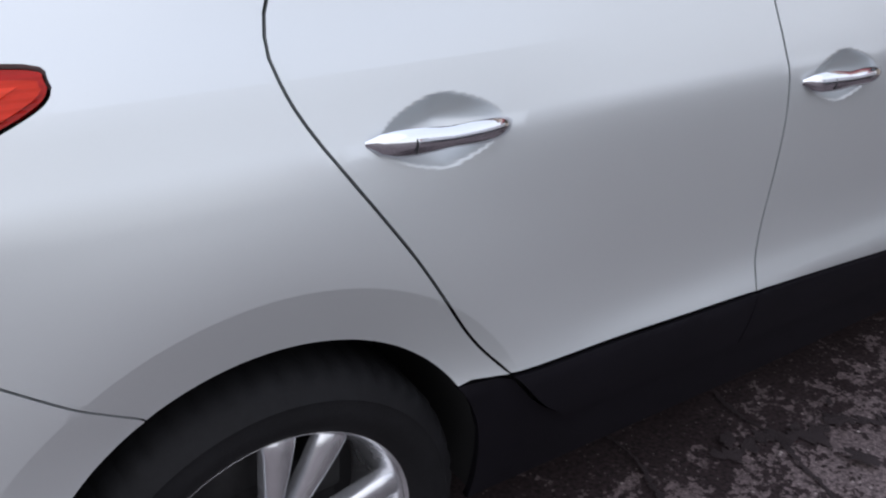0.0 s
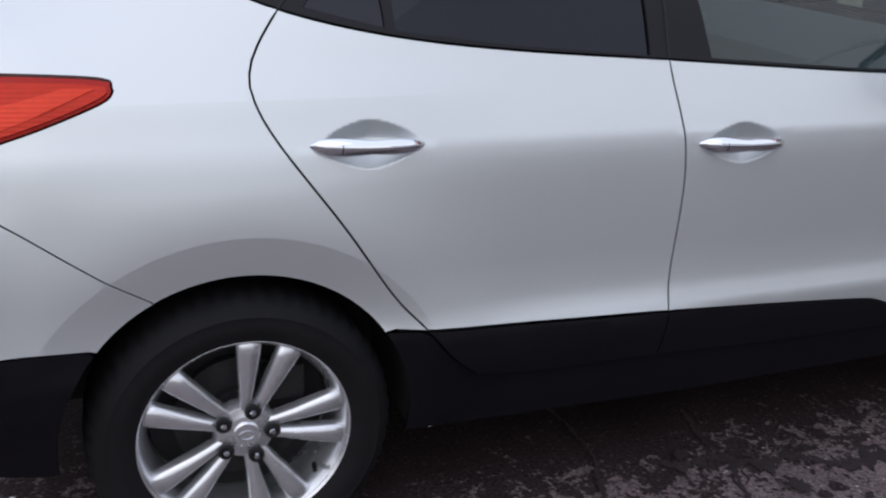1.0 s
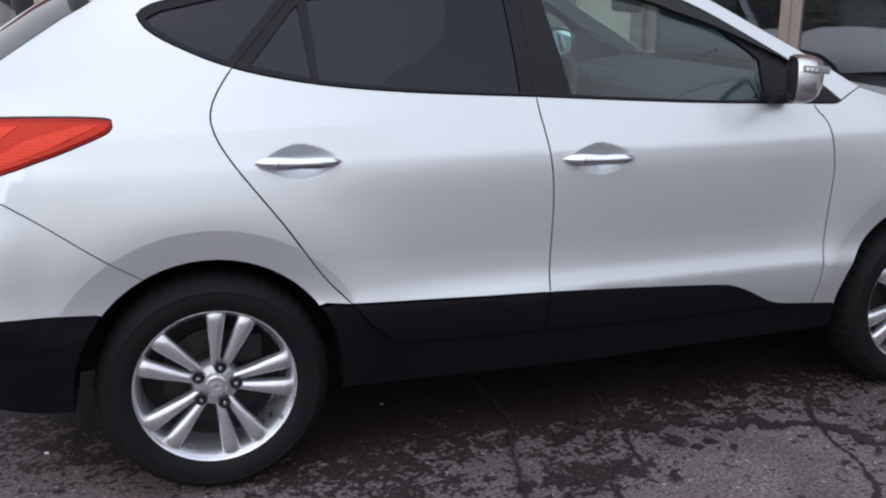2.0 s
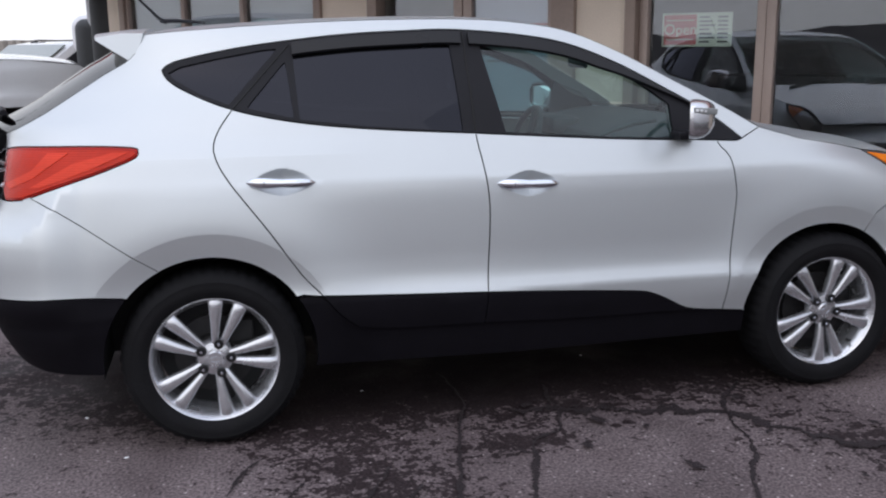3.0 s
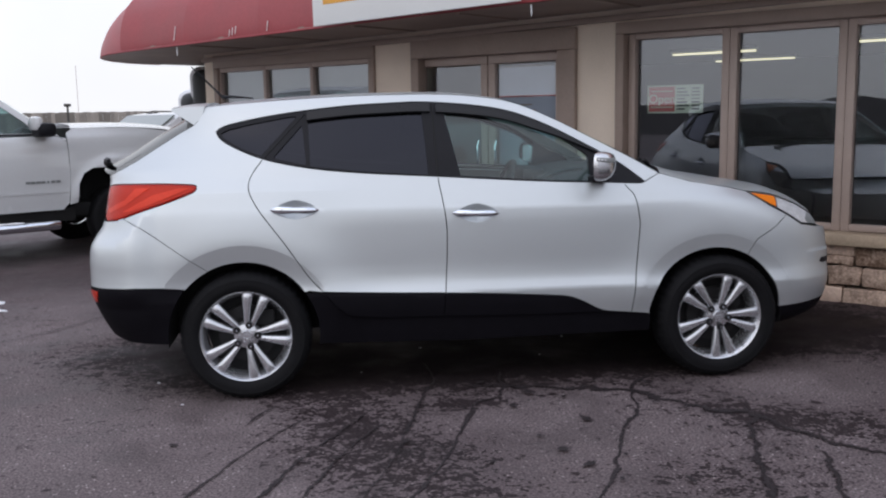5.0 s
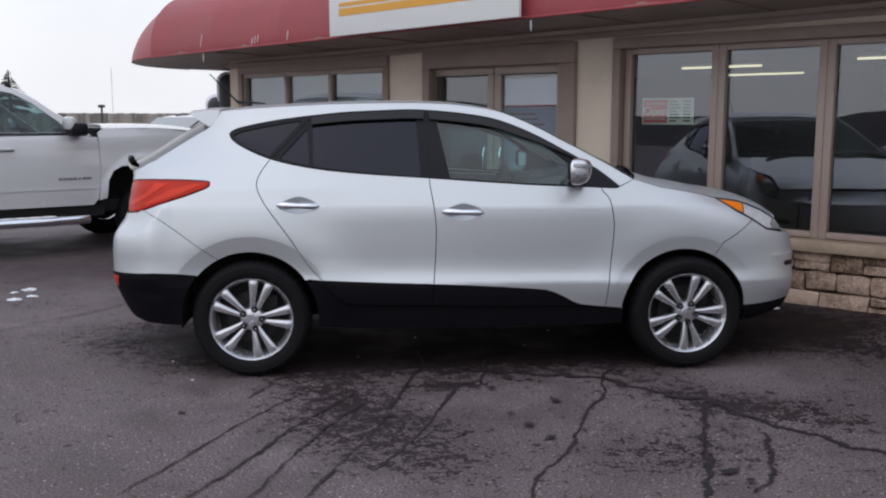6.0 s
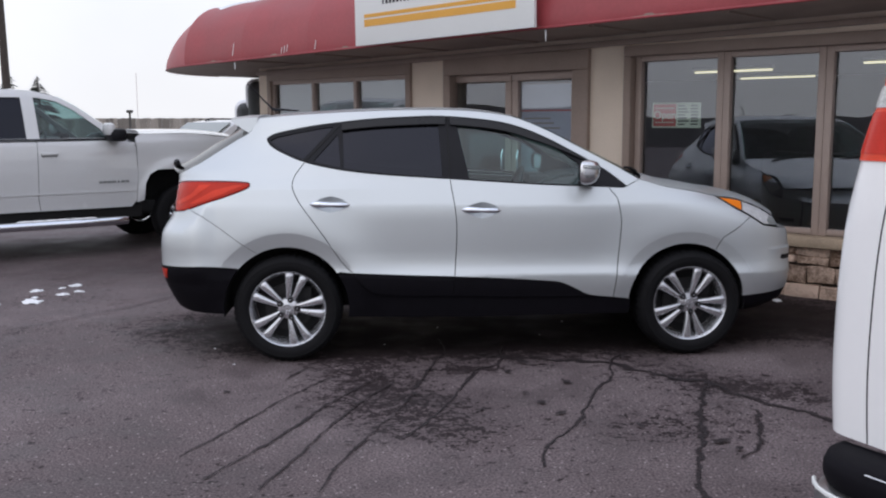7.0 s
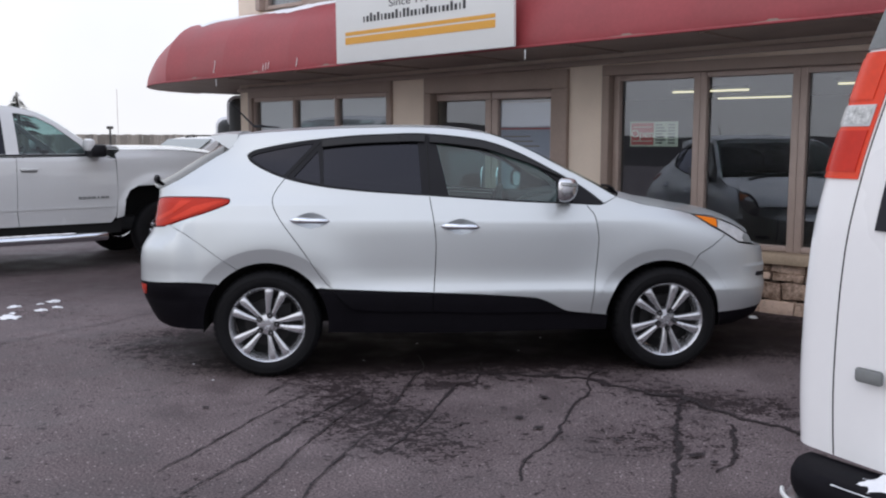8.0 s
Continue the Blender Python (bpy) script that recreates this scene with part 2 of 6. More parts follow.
def asphalt():
    """Worn dark asphalt: pale stone chips, damp blotches, painted shade under the car and paler worn areas."""
    m = bpy.data.materials.new("worn_asphalt")
    m.use_nodes = True
    n, l = m.node_tree.nodes, m.node_tree.links
    p = n["Principled BSDF"]
    co = n.new("ShaderNodeTexCoord")

    def tex(kind, scale, detail=4):
        t = n.new(kind)
        t.inputs["Scale"].default_value = scale
        if kind == "ShaderNodeTexNoise":
            t.inputs["Detail"].default_value = detail
        l.new(co.outputs["Object"], t.inputs["Vector"])
        return t

    def ramp(src, a, ca, b, cb):
        r = n.new("ShaderNodeValToRGB")
        r.color_ramp.elements[0].position, r.color_ramp.elements[0].color = a, (*ca, 1)
        r.color_ramp.elements[1].position, r.color_ramp.elements[1].color = b, (*cb, 1)
        l.new(src, r.inputs["Fac"])
        return r.outputs["Color"]

    def mixed(kind, fac, a, b):
        x = n.new("ShaderNodeMix")
        x.data_type, x.blend_type = "RGBA", kind
        if isinstance(fac, float):
            x.inputs["Factor"].default_value = fac
        else:
            l.new(fac, x.inputs["Factor"])
        l.new(a, x.inputs["A"])
        l.new(b, x.inputs["B"])
        return x.outputs["Result"]

    def num(op, a, b):
        x = n.new("ShaderNodeMath")
        x.operation = op
        for k, v in enumerate((a, b)):
            if isinstance(v, (int, float)):
                x.inputs[k].default_value = v
            else:
                l.new(v, x.inputs[k])
        return x.outputs[0]

    def spot(x, y, rx, ry, turn=0.0):
        """1 in the middle of a soft oval on the ground, 0 at its rim."""
        mp, gr = n.new("ShaderNodeMapping"), n.new("ShaderNodeTexGradient")
        mp.vector_type = "TEXTURE"
        mp.inputs["Location"].default_value, mp.inputs["Scale"].default_value = (x, y, 0), (rx, ry, 1)
        mp.inputs["Rotation"].default_value = (0, 0, radians(turn))
        gr.gradient_type = "SPHERICAL"
        l.new(co.outputs["Object"], mp.inputs["Vector"])
        l.new(mp.outputs["Vector"], gr.inputs["Vector"])
        return gr.outputs["Fac"]

    wide, mid, grit = tex("ShaderNodeTexNoise", 0.45, 5), tex("ShaderNodeTexNoise", 2.6, 6), tex("ShaderNodeTexNoise", 85, 5)
    chips, pebbles = tex("ShaderNodeTexVoronoi", 120), tex("ShaderNodeTexVoronoi", 36)
    base = ramp(wide.outputs["Fac"], 0.35, (0.122, 0.096, 0.099), 0.68, (0.186, 0.152, 0.156))
    base = mixed("MULTIPLY", 0.75, base, ramp(grit.outputs["Fac"], 0.33, (0.18, 0.17, 0.17), 0.64, (1.45, 1.43, 1.43)))
    base = mixed("ADD", 1.0, base, ramp(chips.outputs["Distance"], 0.02, (0.24, 0.225, 0.215), 0.20, (0, 0, 0)))
    base = mixed("ADD", 1.0, base, mixed("MULTIPLY", 1.0, ramp(pebbles.outputs["Distance"], 0.10, (0.34, 0.31, 0.30), 0.22, (0, 0, 0)), ramp(pebbles.outputs["Color"], 0.40, (0, 0, 0), 0.75, (1, 1, 1))))
    base = mixed("MULTIPLY", 0.5, base, ramp(mid.outputs["Fac"], 0.38, (0.55, 0.53, 0.54), 0.56, (1.1, 1.1, 1.1)))
    # damp: ragged blotches that thicken towards puddled spots where water ran off, with shade under the car painted in
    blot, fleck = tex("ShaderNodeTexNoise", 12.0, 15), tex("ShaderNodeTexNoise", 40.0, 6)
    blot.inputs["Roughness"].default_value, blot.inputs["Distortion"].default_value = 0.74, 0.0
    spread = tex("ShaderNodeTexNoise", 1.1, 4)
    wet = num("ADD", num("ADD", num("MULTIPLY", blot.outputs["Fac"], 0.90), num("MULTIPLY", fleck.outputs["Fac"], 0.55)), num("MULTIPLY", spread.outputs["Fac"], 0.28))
    # second oval lies under the car and adds its shade to the damp
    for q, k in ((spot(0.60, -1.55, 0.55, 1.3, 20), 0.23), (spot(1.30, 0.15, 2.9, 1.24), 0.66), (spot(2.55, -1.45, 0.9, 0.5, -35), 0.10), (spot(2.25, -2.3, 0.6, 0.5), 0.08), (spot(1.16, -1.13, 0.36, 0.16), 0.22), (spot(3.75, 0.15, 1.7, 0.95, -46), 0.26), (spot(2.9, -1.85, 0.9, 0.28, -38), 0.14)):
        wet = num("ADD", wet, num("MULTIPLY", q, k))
    # single dark drips
    drip, where = tex("ShaderNodeTexVoronoi", 5.5), tex("ShaderNodeTexNoise", 1.7, 2)
    wob = num("ADD", drip.outputs["Distance"], num("MULTIPLY", fleck.outputs["Fac"], 0.30))
    wet = num("ADD", wet, num("MULTIPLY", ramp(wob, 0.20, (1, 1, 1), 0.34, (0, 0, 0)), num("MULTIPLY", ramp(where.outputs["Fac"], 0.42, (0, 0, 0), 0.60, (1, 1, 1)), 0.22)))
    # broad wet film; its first oval paints more of the car's shade
    film_shade = num("MULTIPLY", spread.outputs["Fac"], 0.55)
    film_shade = num("ADD", film_shade, num("MULTIPLY", mid.outputs["Fac"], 0.45))
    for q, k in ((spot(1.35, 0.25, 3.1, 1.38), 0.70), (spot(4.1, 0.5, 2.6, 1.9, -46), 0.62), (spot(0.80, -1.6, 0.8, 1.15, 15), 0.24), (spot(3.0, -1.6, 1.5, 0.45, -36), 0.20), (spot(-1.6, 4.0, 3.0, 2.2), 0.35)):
        film_shade = num("ADD", film_shade, num("MULTIPLY", q, k))
    film_mix = n.new("ShaderNodeMix")
    film_mix.data_type, film_mix.blend_type = "RGBA", "MULTIPLY"
    l.new(ramp(film_shade, 0.50, (0, 0, 0), 0.92, (1, 1, 1)), film_mix.inputs["Factor"])
    l.new(base, film_mix.inputs["A"])
    film_mix.inputs["B"].default_value = (0.46, 0.42, 0.43, 1)
    base = film_mix.outputs["Result"]
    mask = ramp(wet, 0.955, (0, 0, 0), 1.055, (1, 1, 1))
    damp_shade = n.new("ShaderNodeMix")
    damp_shade.data_type, damp_shade.blend_type = "RGBA", "MULTIPLY"
    l.new(mask, damp_shade.inputs["Factor"])
    l.new(base, damp_shade.inputs["A"])
    damp_shade.inputs["B"].default_value = (0.215, 0.185, 0.195, 1)
    bits = tex("ShaderNodeTexVoronoi", 48)
    base = mixed("ADD", 1.0, damp_shade.outputs["Result"], ramp(bits.outputs["Distance"], 0.05, (0.10, 0.09, 0.085), 0.16, (0, 0, 0)))
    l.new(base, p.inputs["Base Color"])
    rr = n.new("ShaderNodeMapRange")
    rr.inputs["From Min"].default_value, rr.inputs["From Max"].default_value = 0.35, 0.6
    rr.inputs["To Min"].default_value, rr.inputs["To Max"].default_value = 0.55, 0.85
    l.new(mid.outputs["Fac"], rr.inputs["Value"])
    l.new(rr.outputs["Result"], p.inputs["Roughness"])
    b = n.new("ShaderNodeBump")
    b.inputs["Strength"].default_value, b.inputs["Distance"].default_value = 0.4, 0.006
    l.new(grit.outputs["Fac"], b.inputs["Height"])
    l.new(b.outputs["Normal"], p.inputs["Normal"])
    return m


ASPHALT = asphalt()
ASPHALT.node_tree.nodes["Principled BSDF"].inputs["Specular IOR Level"].default_value = 0.25

# ---- shaping helpers ----
from mathutils.geometry import delaunay_2d_cdt


def thing(name, label, category, m=None, group="", kind=""):
    ob = new(name)
    ob.empty_display_size = 0.2
    if m is not None:
        ob.matrix_basis = m
    return tagged(ob, label, category, group, kind)


def part(name, bm, material, parent=None, label="", angle=35.0):
    """Links a bmesh as one mesh, smooth but for edges sharper than the angle."""
    bmesh.ops.recalc_face_normals(bm, faces=bm.faces)
    for f in bm.faces:
        f.smooth = True
    limit = radians(angle)
    for e in bm.edges:
        if len(e.link_faces) == 2 and e.calc_face_angle(0) > limit:
            e.smooth = False
    me = bpy.data.meshes.new(name)
    bm.to_mesh(me)
    bm.free()
    me.materials.append(material)
    ob = new(name, me)
    ob.parent = parent
    return tagged(ob, label)


def sheet(name, verts, faces, material, parent=None, label="", normals=None):
    me = bpy.data.meshes.new(name)
    me.from_pydata([tuple(map(float, v)) for v in verts], [], [tuple(map(int, f)) for f in faces])
    me.materials.append(material)
    me.polygons.foreach_set("use_smooth", [True] * len(me.polygons))
    if normals is not None:
        me.normals_split_custom_set_from_vertices([tuple(map(float, v)) for v in normals])
    ob = new(name, me)
    ob.parent = parent
    return tagged(ob, label)


def box(bm, c, s, bevel=0.0, turn=None, seg=2):
    """A box with centre c and sizes s, its edges rounded."""
    m = Matrix.Translation(c) @ (turn or Matrix()) @ Matrix.Diagonal((*s, 1))
    made = bmesh.ops.create_cube(bm, size=1, matrix=m)["verts"]
    if bevel:
        edges = list({e for v in made for e in v.link_edges})
        bmesh.ops.bevel(bm, geom=edges, offset=bevel, segments=seg, profile=0.5, affect="EDGES")
    return bm


def prism(bm, outline, a, b, axis="y", bevel=0.0):
    """The outline, a list of pairs, drawn out from a to b along the axis. Pairs are (x, z) for y, (y, z) for x, (x, y) for z."""
    def at(p, h):
        return {"y": (p[0], h, p[1]), "x": (h, p[0], p[1]), "z": (p[0], p[1], h)}[axis]
    lo = [bm.verts.new(at(p, a)) for p in outline]
    hi = [bm.verts.new(at(p, b)) for p in outline]
    n = len(outline)
    faces = [bm.faces.new(lo), bm.faces.new(hi)]
    faces += [bm.faces.new((lo[i], lo[(i + 1) % n], hi[(i + 1) % n], hi[i])) for i in range(n)]
    bmesh.ops.recalc_face_normals(bm, faces=faces)
    if bevel:
        edges = [e for f in faces[:2] for e in f.edges]
        bmesh.ops.bevel(bm, geom=edges, offset=bevel, segments=2, profile=0.5, affect="EDGES")
    return bm


def lathe(bm, profile, n=48, m=None):
    """Turns (radius, height) pairs about the local z axis."""
    m = m or Matrix()
    rings = []
    for r, h in profile:
        if r < 1e-6:
            rings.append([bm.verts.new(m @ Vector((0, 0, h)))])
        else:
            rings.append([bm.verts.new(m @ Vector((r * math.cos(i * math.tau / n), r * math.sin(i * math.tau / n), h))) for i in range(n)])
    for p, q in zip(rings, rings[1:]):
        for i in range(n):
            j = (i + 1) % n
            if len(p) == 1 and len(q) > 1:
                bm.faces.new((p[0], q[i], q[j]))
            elif len(q) == 1 and len(p) > 1:
                bm.faces.new((p[i], p[j], q[0]))
            elif len(p) > 1:
                bm.faces.new((p[i], p[j], q[j], q[i]))
    return bm


def loft(bm, rings, closed=True, caps=True):
    """Faces between rings of equally many points."""
    vs = [[bm.verts.new(p) for p in ring] for ring in rings]
    n = len(vs[0])
    for p, q in zip(vs, vs[1:]):
        for i in range(n if closed else n - 1):
            j = (i + 1) % n
            bm.faces.new((p[i], p[j], q[j], q[i]))
    if caps and closed:
        bm.faces.new(vs[0])
        bm.faces.new(vs[-1])
    return bm


def tube(bm, pts, radius, n=8):
    pts = [Vector(p) for p in pts]
    rings = []
    for i, p in enumerate(pts):
        d = (pts[min(i + 1, len(pts) - 1)] - pts[max(i - 1, 0)]).normalized()
        side = d.orthogonal().normalized() if i == 0 else (side - d * side.dot(d)).normalized()
        up = d.cross(side)
        r = radius[i] if isinstance(radius, (list, tuple)) else radius
        rings.append([p + side * r * math.cos(k * math.tau / n) + up * r * math.sin(k * math.tau / n) for k in range(n)])
    return loft(bm, rings)


def curve_line(pts, step=0.02):
    """A smooth line through points, cut to even short steps."""
    p = [np.array(q, float) for q in pts]
    if len(p) == 2:
        k = max(int(np.linalg.norm(p[1] - p[0]) / step), 1)
        return [tuple(p[0] + (p[1] - p[0]) * i / k) for i in range(k)] + [tuple(p[1])]
    p = [2 * p[0] - p[1]] + p + [2 * p[-1] - p[-2]]
    out = []
    for i in range(1, len(p) - 2):
        a, b, c, d = p[i - 1:i + 3]
        k = max(int(np.linalg.norm(c - b) / step), 1)
        for j in range(k):
            s = j / k
            out.append(tuple(0.5 * (2 * b + (c - a) * s + (2 * a - 5 * b + 4 * c - d) * s * s + (3 * b - a - 3 * c + d) * s ** 3)))
    return out + [tuple(p[-2])]


def arc(cx, cz, r, a0, a1, step=0.02):
    k = max(int(abs(radians(a1 - a0)) * r / step), 2)
    return [(cx + r * math.cos(radians(a0 + (a1 - a0) * i / k)), cz + r * math.sin(radians(a0 + (a1 - a0) * i / k))) for i in range(k + 1)]


def between(line, a, b, axis=0):
    """The points of a line whose coordinate lies between a and b, with both ends put in."""
    line = sorted(line, key=lambda q: q[axis])
    k = [q[axis] for q in line]
    o = [q[1 - axis] for q in line]
    lo, hi = min(a, b), max(a, b)
    pts = [(lo, float(np.interp(lo, k, o)))] + [(u, v) for u, v in zip(k, o) if lo + 0.004 < u < hi - 0.004] + [(hi, float(np.interp(hi, k, o)))]
    if axis:
        pts = [(v, u) for u, v in pts]
    return pts if a < b else pts[::-1]


def joined(*lines):
    out = []
    for line in lines:
        for q in line:
            if not out or math.hypot(q[0] - out[-1][0], q[1] - out[-1][1]) > 0.003:
                out.append((float(q[0]), float(q[1])))
    if math.hypot(out[0][0] - out[-1][0], out[0][1] - out[-1][1]) < 0.003:
        out.pop()
    return out


def shrunk(poly, d):
    """The outline moved inwards by d (outwards if negative)."""
    p = np.array(poly)
    q, o = np.roll(p, -1, 0), np.roll(p, 1, 0)
    area = np.sum(p[:, 0] * q[:, 1] - q[:, 0] * p[:, 1])
    e1, e2 = p - o, q - p
    e1 = e1 / np.maximum(np.linalg.norm(e1, axis=1), 1e-9)[:, None]
    e2 = e2 / np.maximum(np.linalg.norm(e2, axis=1), 1e-9)[:, None]
    n = np.stack([-(e1 + e2)[:, 1], (e1 + e2)[:, 0]], 1)
    n = n / np.maximum(np.linalg.norm(n, axis=1), 0.3)[:, None]
    return [tuple(v) for v in p + n * d * (1 if area > 0 else -1)]


def inside(poly, pts):
    p = np.array(poly)
    x, y = pts[:, 0][:, None], pts[:, 1][:, None]
    x1, y1 = p[:, 0], p[:, 1]
    x2, y2 = np.roll(x1, -1), np.roll(y1, -1)
    cross = ((y1 > y) != (y2 > y)) & (x < (x2 - x1) * (y - y1) / np.where(y2 == y1, 1e-12, y2 - y1) + x1)
    return cross.sum(1) % 2 == 1


def far_from(poly, pts, d):
    p = np.array(poly)
    a, b = p, np.roll(p, -1, 0)
    ab = b - a
    t = np.clip(((pts[:, None, :] - a) * ab).sum(2) / np.maximum((ab * ab).sum(1), 1e-12), 0, 1)
    near = a + ab * t[..., None]
    return np.linalg.norm(pts[:, None, :] - near, axis=2).min(1) > d


def panel(name, width, outline, material, parent, side=-1, gap=0.0028, thick=0.014, res=0.03, out=0.0, holes=(), label="", fine=(), line_step=0.02, creases=(), rows=()):
    """A pressed sheet on a flank: the outline (x, z) laid on the surface y = side * width(x, z), with its edges turned in.
    holes: outlines cut out. fine: (x, z, reach, step) where the sheet is finely shaped."""
    loops = [shrunk(outline, gap)] + [shrunk(h, -gap) for h in holes]
    loops = [curve_close(q, line_step) for q in loops]
    lo, hi = np.min(loops[0], 0), np.max(loops[0], 0)
    gx, gz = np.meshgrid(np.arange(lo[0], hi[0], res), np.arange(lo[1], hi[1], res))
    gx = gx + np.where(np.arange(gx.shape[0])[:, None] % 2, res / 2, 0)
    pts = [np.stack([gx.ravel(), gz.ravel()], 1)]
    for fx, fz, reach, step in fine:
        near = np.maximum(np.abs(pts[0][:, 0] - fx) - reach, np.abs(pts[0][:, 1] - fz) - reach * 0.6) > 0
        pts[0] = pts[0][near]
        ax, az = np.meshgrid(np.arange(fx - reach, fx + reach, step), np.arange(fz - reach * 0.6, fz + reach * 0.6, step))
        pts.append(np.stack([ax.ravel(), az.ravel()], 1))
    pts = np.concatenate(pts)
    for cx, cz, r in creases:
        pts = pts[np.abs(np.hypot(pts[:, 0] - cx, (pts[:, 1] - cz) * 1.02) - r) > 0.012]
        t = np.linspace(0, math.tau, int(r * math.tau / 0.016))
        pts = np.concatenate([pts] + [np.stack([cx + q * np.cos(t), cz + q * np.sin(t) / 1.02], 1) for q in (r - 0.012, r - 0.0015, r + 0.0025, r + 0.014)])
    for h in rows:
        pts = pts[np.abs(pts[:, 1] - h) > 0.010]
        t = np.arange(lo[0], hi[0], 0.02)
        pts = np.concatenate([pts] + [np.stack([t, np.full_like(t, h + q)], 1) for q in (-0.009, -0.002, 0.002, 0.009)])
    if len(pts):
        keep = inside(loops[0], pts) & far_from(loops[0], pts, 0.006 if creases else res * 0.35)
        for h in loops[1:]:
            keep &= ~inside(h, pts) & far_from(h, pts, res * 0.35)
        pts = pts[keep]
    coords, edges = [], []
    for q in loops:
        s = len(coords)
        coords += [Vector(v) for v in q]
        edges += [(s + i, s + (i + 1) % len(q)) for i in range(len(q))]
    rim = len(coords)
    coords += [Vector(v) for v in pts]
    vs, _, tris, _, _, _ = delaunay_2d_cdt(coords, edges, [], 0, 1e-6)
    v2 = np.array([tuple(v) for v in vs])
    tri = np.array([t for t in tris if len(t) == 3])
    mid = v2[tri].mean(1)
    keep = inside(loops[0], mid)
    for h in loops[1:]:
        keep &= ~inside(h, mid)
    tri = tri[keep]
    x, z = v2[:, 0], v2[:, 1]
    e = 0.0015
    y = width(x, z) + out
    sx = (width(x + e, z) - width(x - e, z)) / (2 * e)
    sz = (width(x, z + e) - width(x, z - e)) / (2 * e)
    nor = np.stack([-sx, np.ones_like(x), -sz], 1)
    nor /= np.linalg.norm(nor, axis=1)[:, None]
    a, b, c = v2[tri[:, 0]], v2[tri[:, 1]], v2[tri[:, 2]]
    turn = (b[:, 0] - a[:, 0]) * (c[:, 1] - a[:, 1]) - (b[:, 1] - a[:, 1]) * (c[:, 0] - a[:, 0])
    tri = np.where((turn > 0)[:, None] == (side < 0), tri, tri[:, ::-1])
    verts = np.stack([x, y * side, z], 1)
    nor[:, 1] *= side
    verts, nor, faces = list(verts), list(nor), [tuple(t) for t in tri]
    # edges turned in
    count = {}
    for t in faces:
        for i in range(3):
            k = (t[i], t[(i + 1) % 3])
            count[tuple(sorted(k))] = None if tuple(sorted(k)) in count else k
    if thick:
        top, low = {}, {}
        for k in [k for k in count.values() if k]:
            for i in k:
                if i not in top:
                    top[i] = len(verts)
                    verts.append(verts[i])
                    low[i] = len(verts)
                    verts.append(verts[i] - nor[i] * thick)
                    nor += [np.zeros(3), np.zeros(3)]
            i, j = k
            d = verts[j] - verts[i]
            n = np.cross(d, nor[i])
            for q in (top[i], top[j], low[i], low[j]):
                nor[q] = nor[q] + n
            faces.append((top[j], top[i], low[i], low[j]))
    return sheet(name, verts, faces, material, parent, label, [v / max(np.linalg.norm(v), 1e-9) for v in nor])


def curve_close(poly, step):
    """A closed outline cut so that no edge is longer than the step."""
    out = []
    for a, b in zip(poly, poly[1:] + poly[:1]):
        k = max(int(math.hypot(b[0] - a[0], b[1] - a[1]) / step), 1)
        out += [(a[0] + (b[0] - a[0]) * i / k, a[1] + (b[1] - a[1]) * i / k) for i in range(k)]
    return out


def span(name, edge, material, parent, crown=(0, 0, 0), n=16, power=2.0, thick=0.012, label=""):
    """A sheet across the car between an edge line on the right flank and its mirror, bulged by crown = (x, z) per point or one for all."""
    rows = []
    for i, (x, y, z) in enumerate(edge):
        cx, cz = crown[i] if isinstance(crown, list) else crown
        rows.append([(x + cx * (1 - abs(s) ** power), y * s, z + cz * (1 - abs(s) ** power)) for s in np.linspace(-1, 1, n + 1)])
    bm = bmesh.new()
    loft(bm, rows, closed=False, caps=False)
    bmesh.ops.recalc_face_normals(bm, faces=bm.faces)
    ob = part(name, bm, material, parent, label, angle=50)
    return ob

# ---- ground ----
bm = bmesh.new()
# the lot is level, and lifts a little along the foot of the shop front (turned by FRONT, 3.53 m from the origin)
FRONT = -46.0


def ground_height(x, y):
    v = x * math.sin(radians(-FRONT)) + y * math.cos(radians(FRONT)) - 3.53
    s = min(max((v + 1.5) / 1.4, 0.0), 1.0)
    return 0.075 * s * s * (3 - 2 * s) * min(max((9.0 - v) / 4, 0.0), 1.0)


turned = pose(0, 0, 0, 0, 0, FRONT)
us, vs = (-400, -60, -14, -9, 0, 9, 14, 60, 400), (-400, -60, 2.03) + tuple(2.03 + 1.4 * k / 10 for k in range(1, 11)) + (8.53, 12.6, 60, 400)
rows = []
for v in vs:
    row = [turned @ Vector((u, v, 0)) for u in us]
    rows.append([(p.x, p.y, ground_height(p.x, p.y) if abs(u) < 10 else 0.0) for p, u in zip(row, us)])
loft(bm, rows, closed=False, caps=False)
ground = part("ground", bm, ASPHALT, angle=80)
tagged(ground, "worn dark asphalt parking lot with damp cracks", "ground", kind="structure")


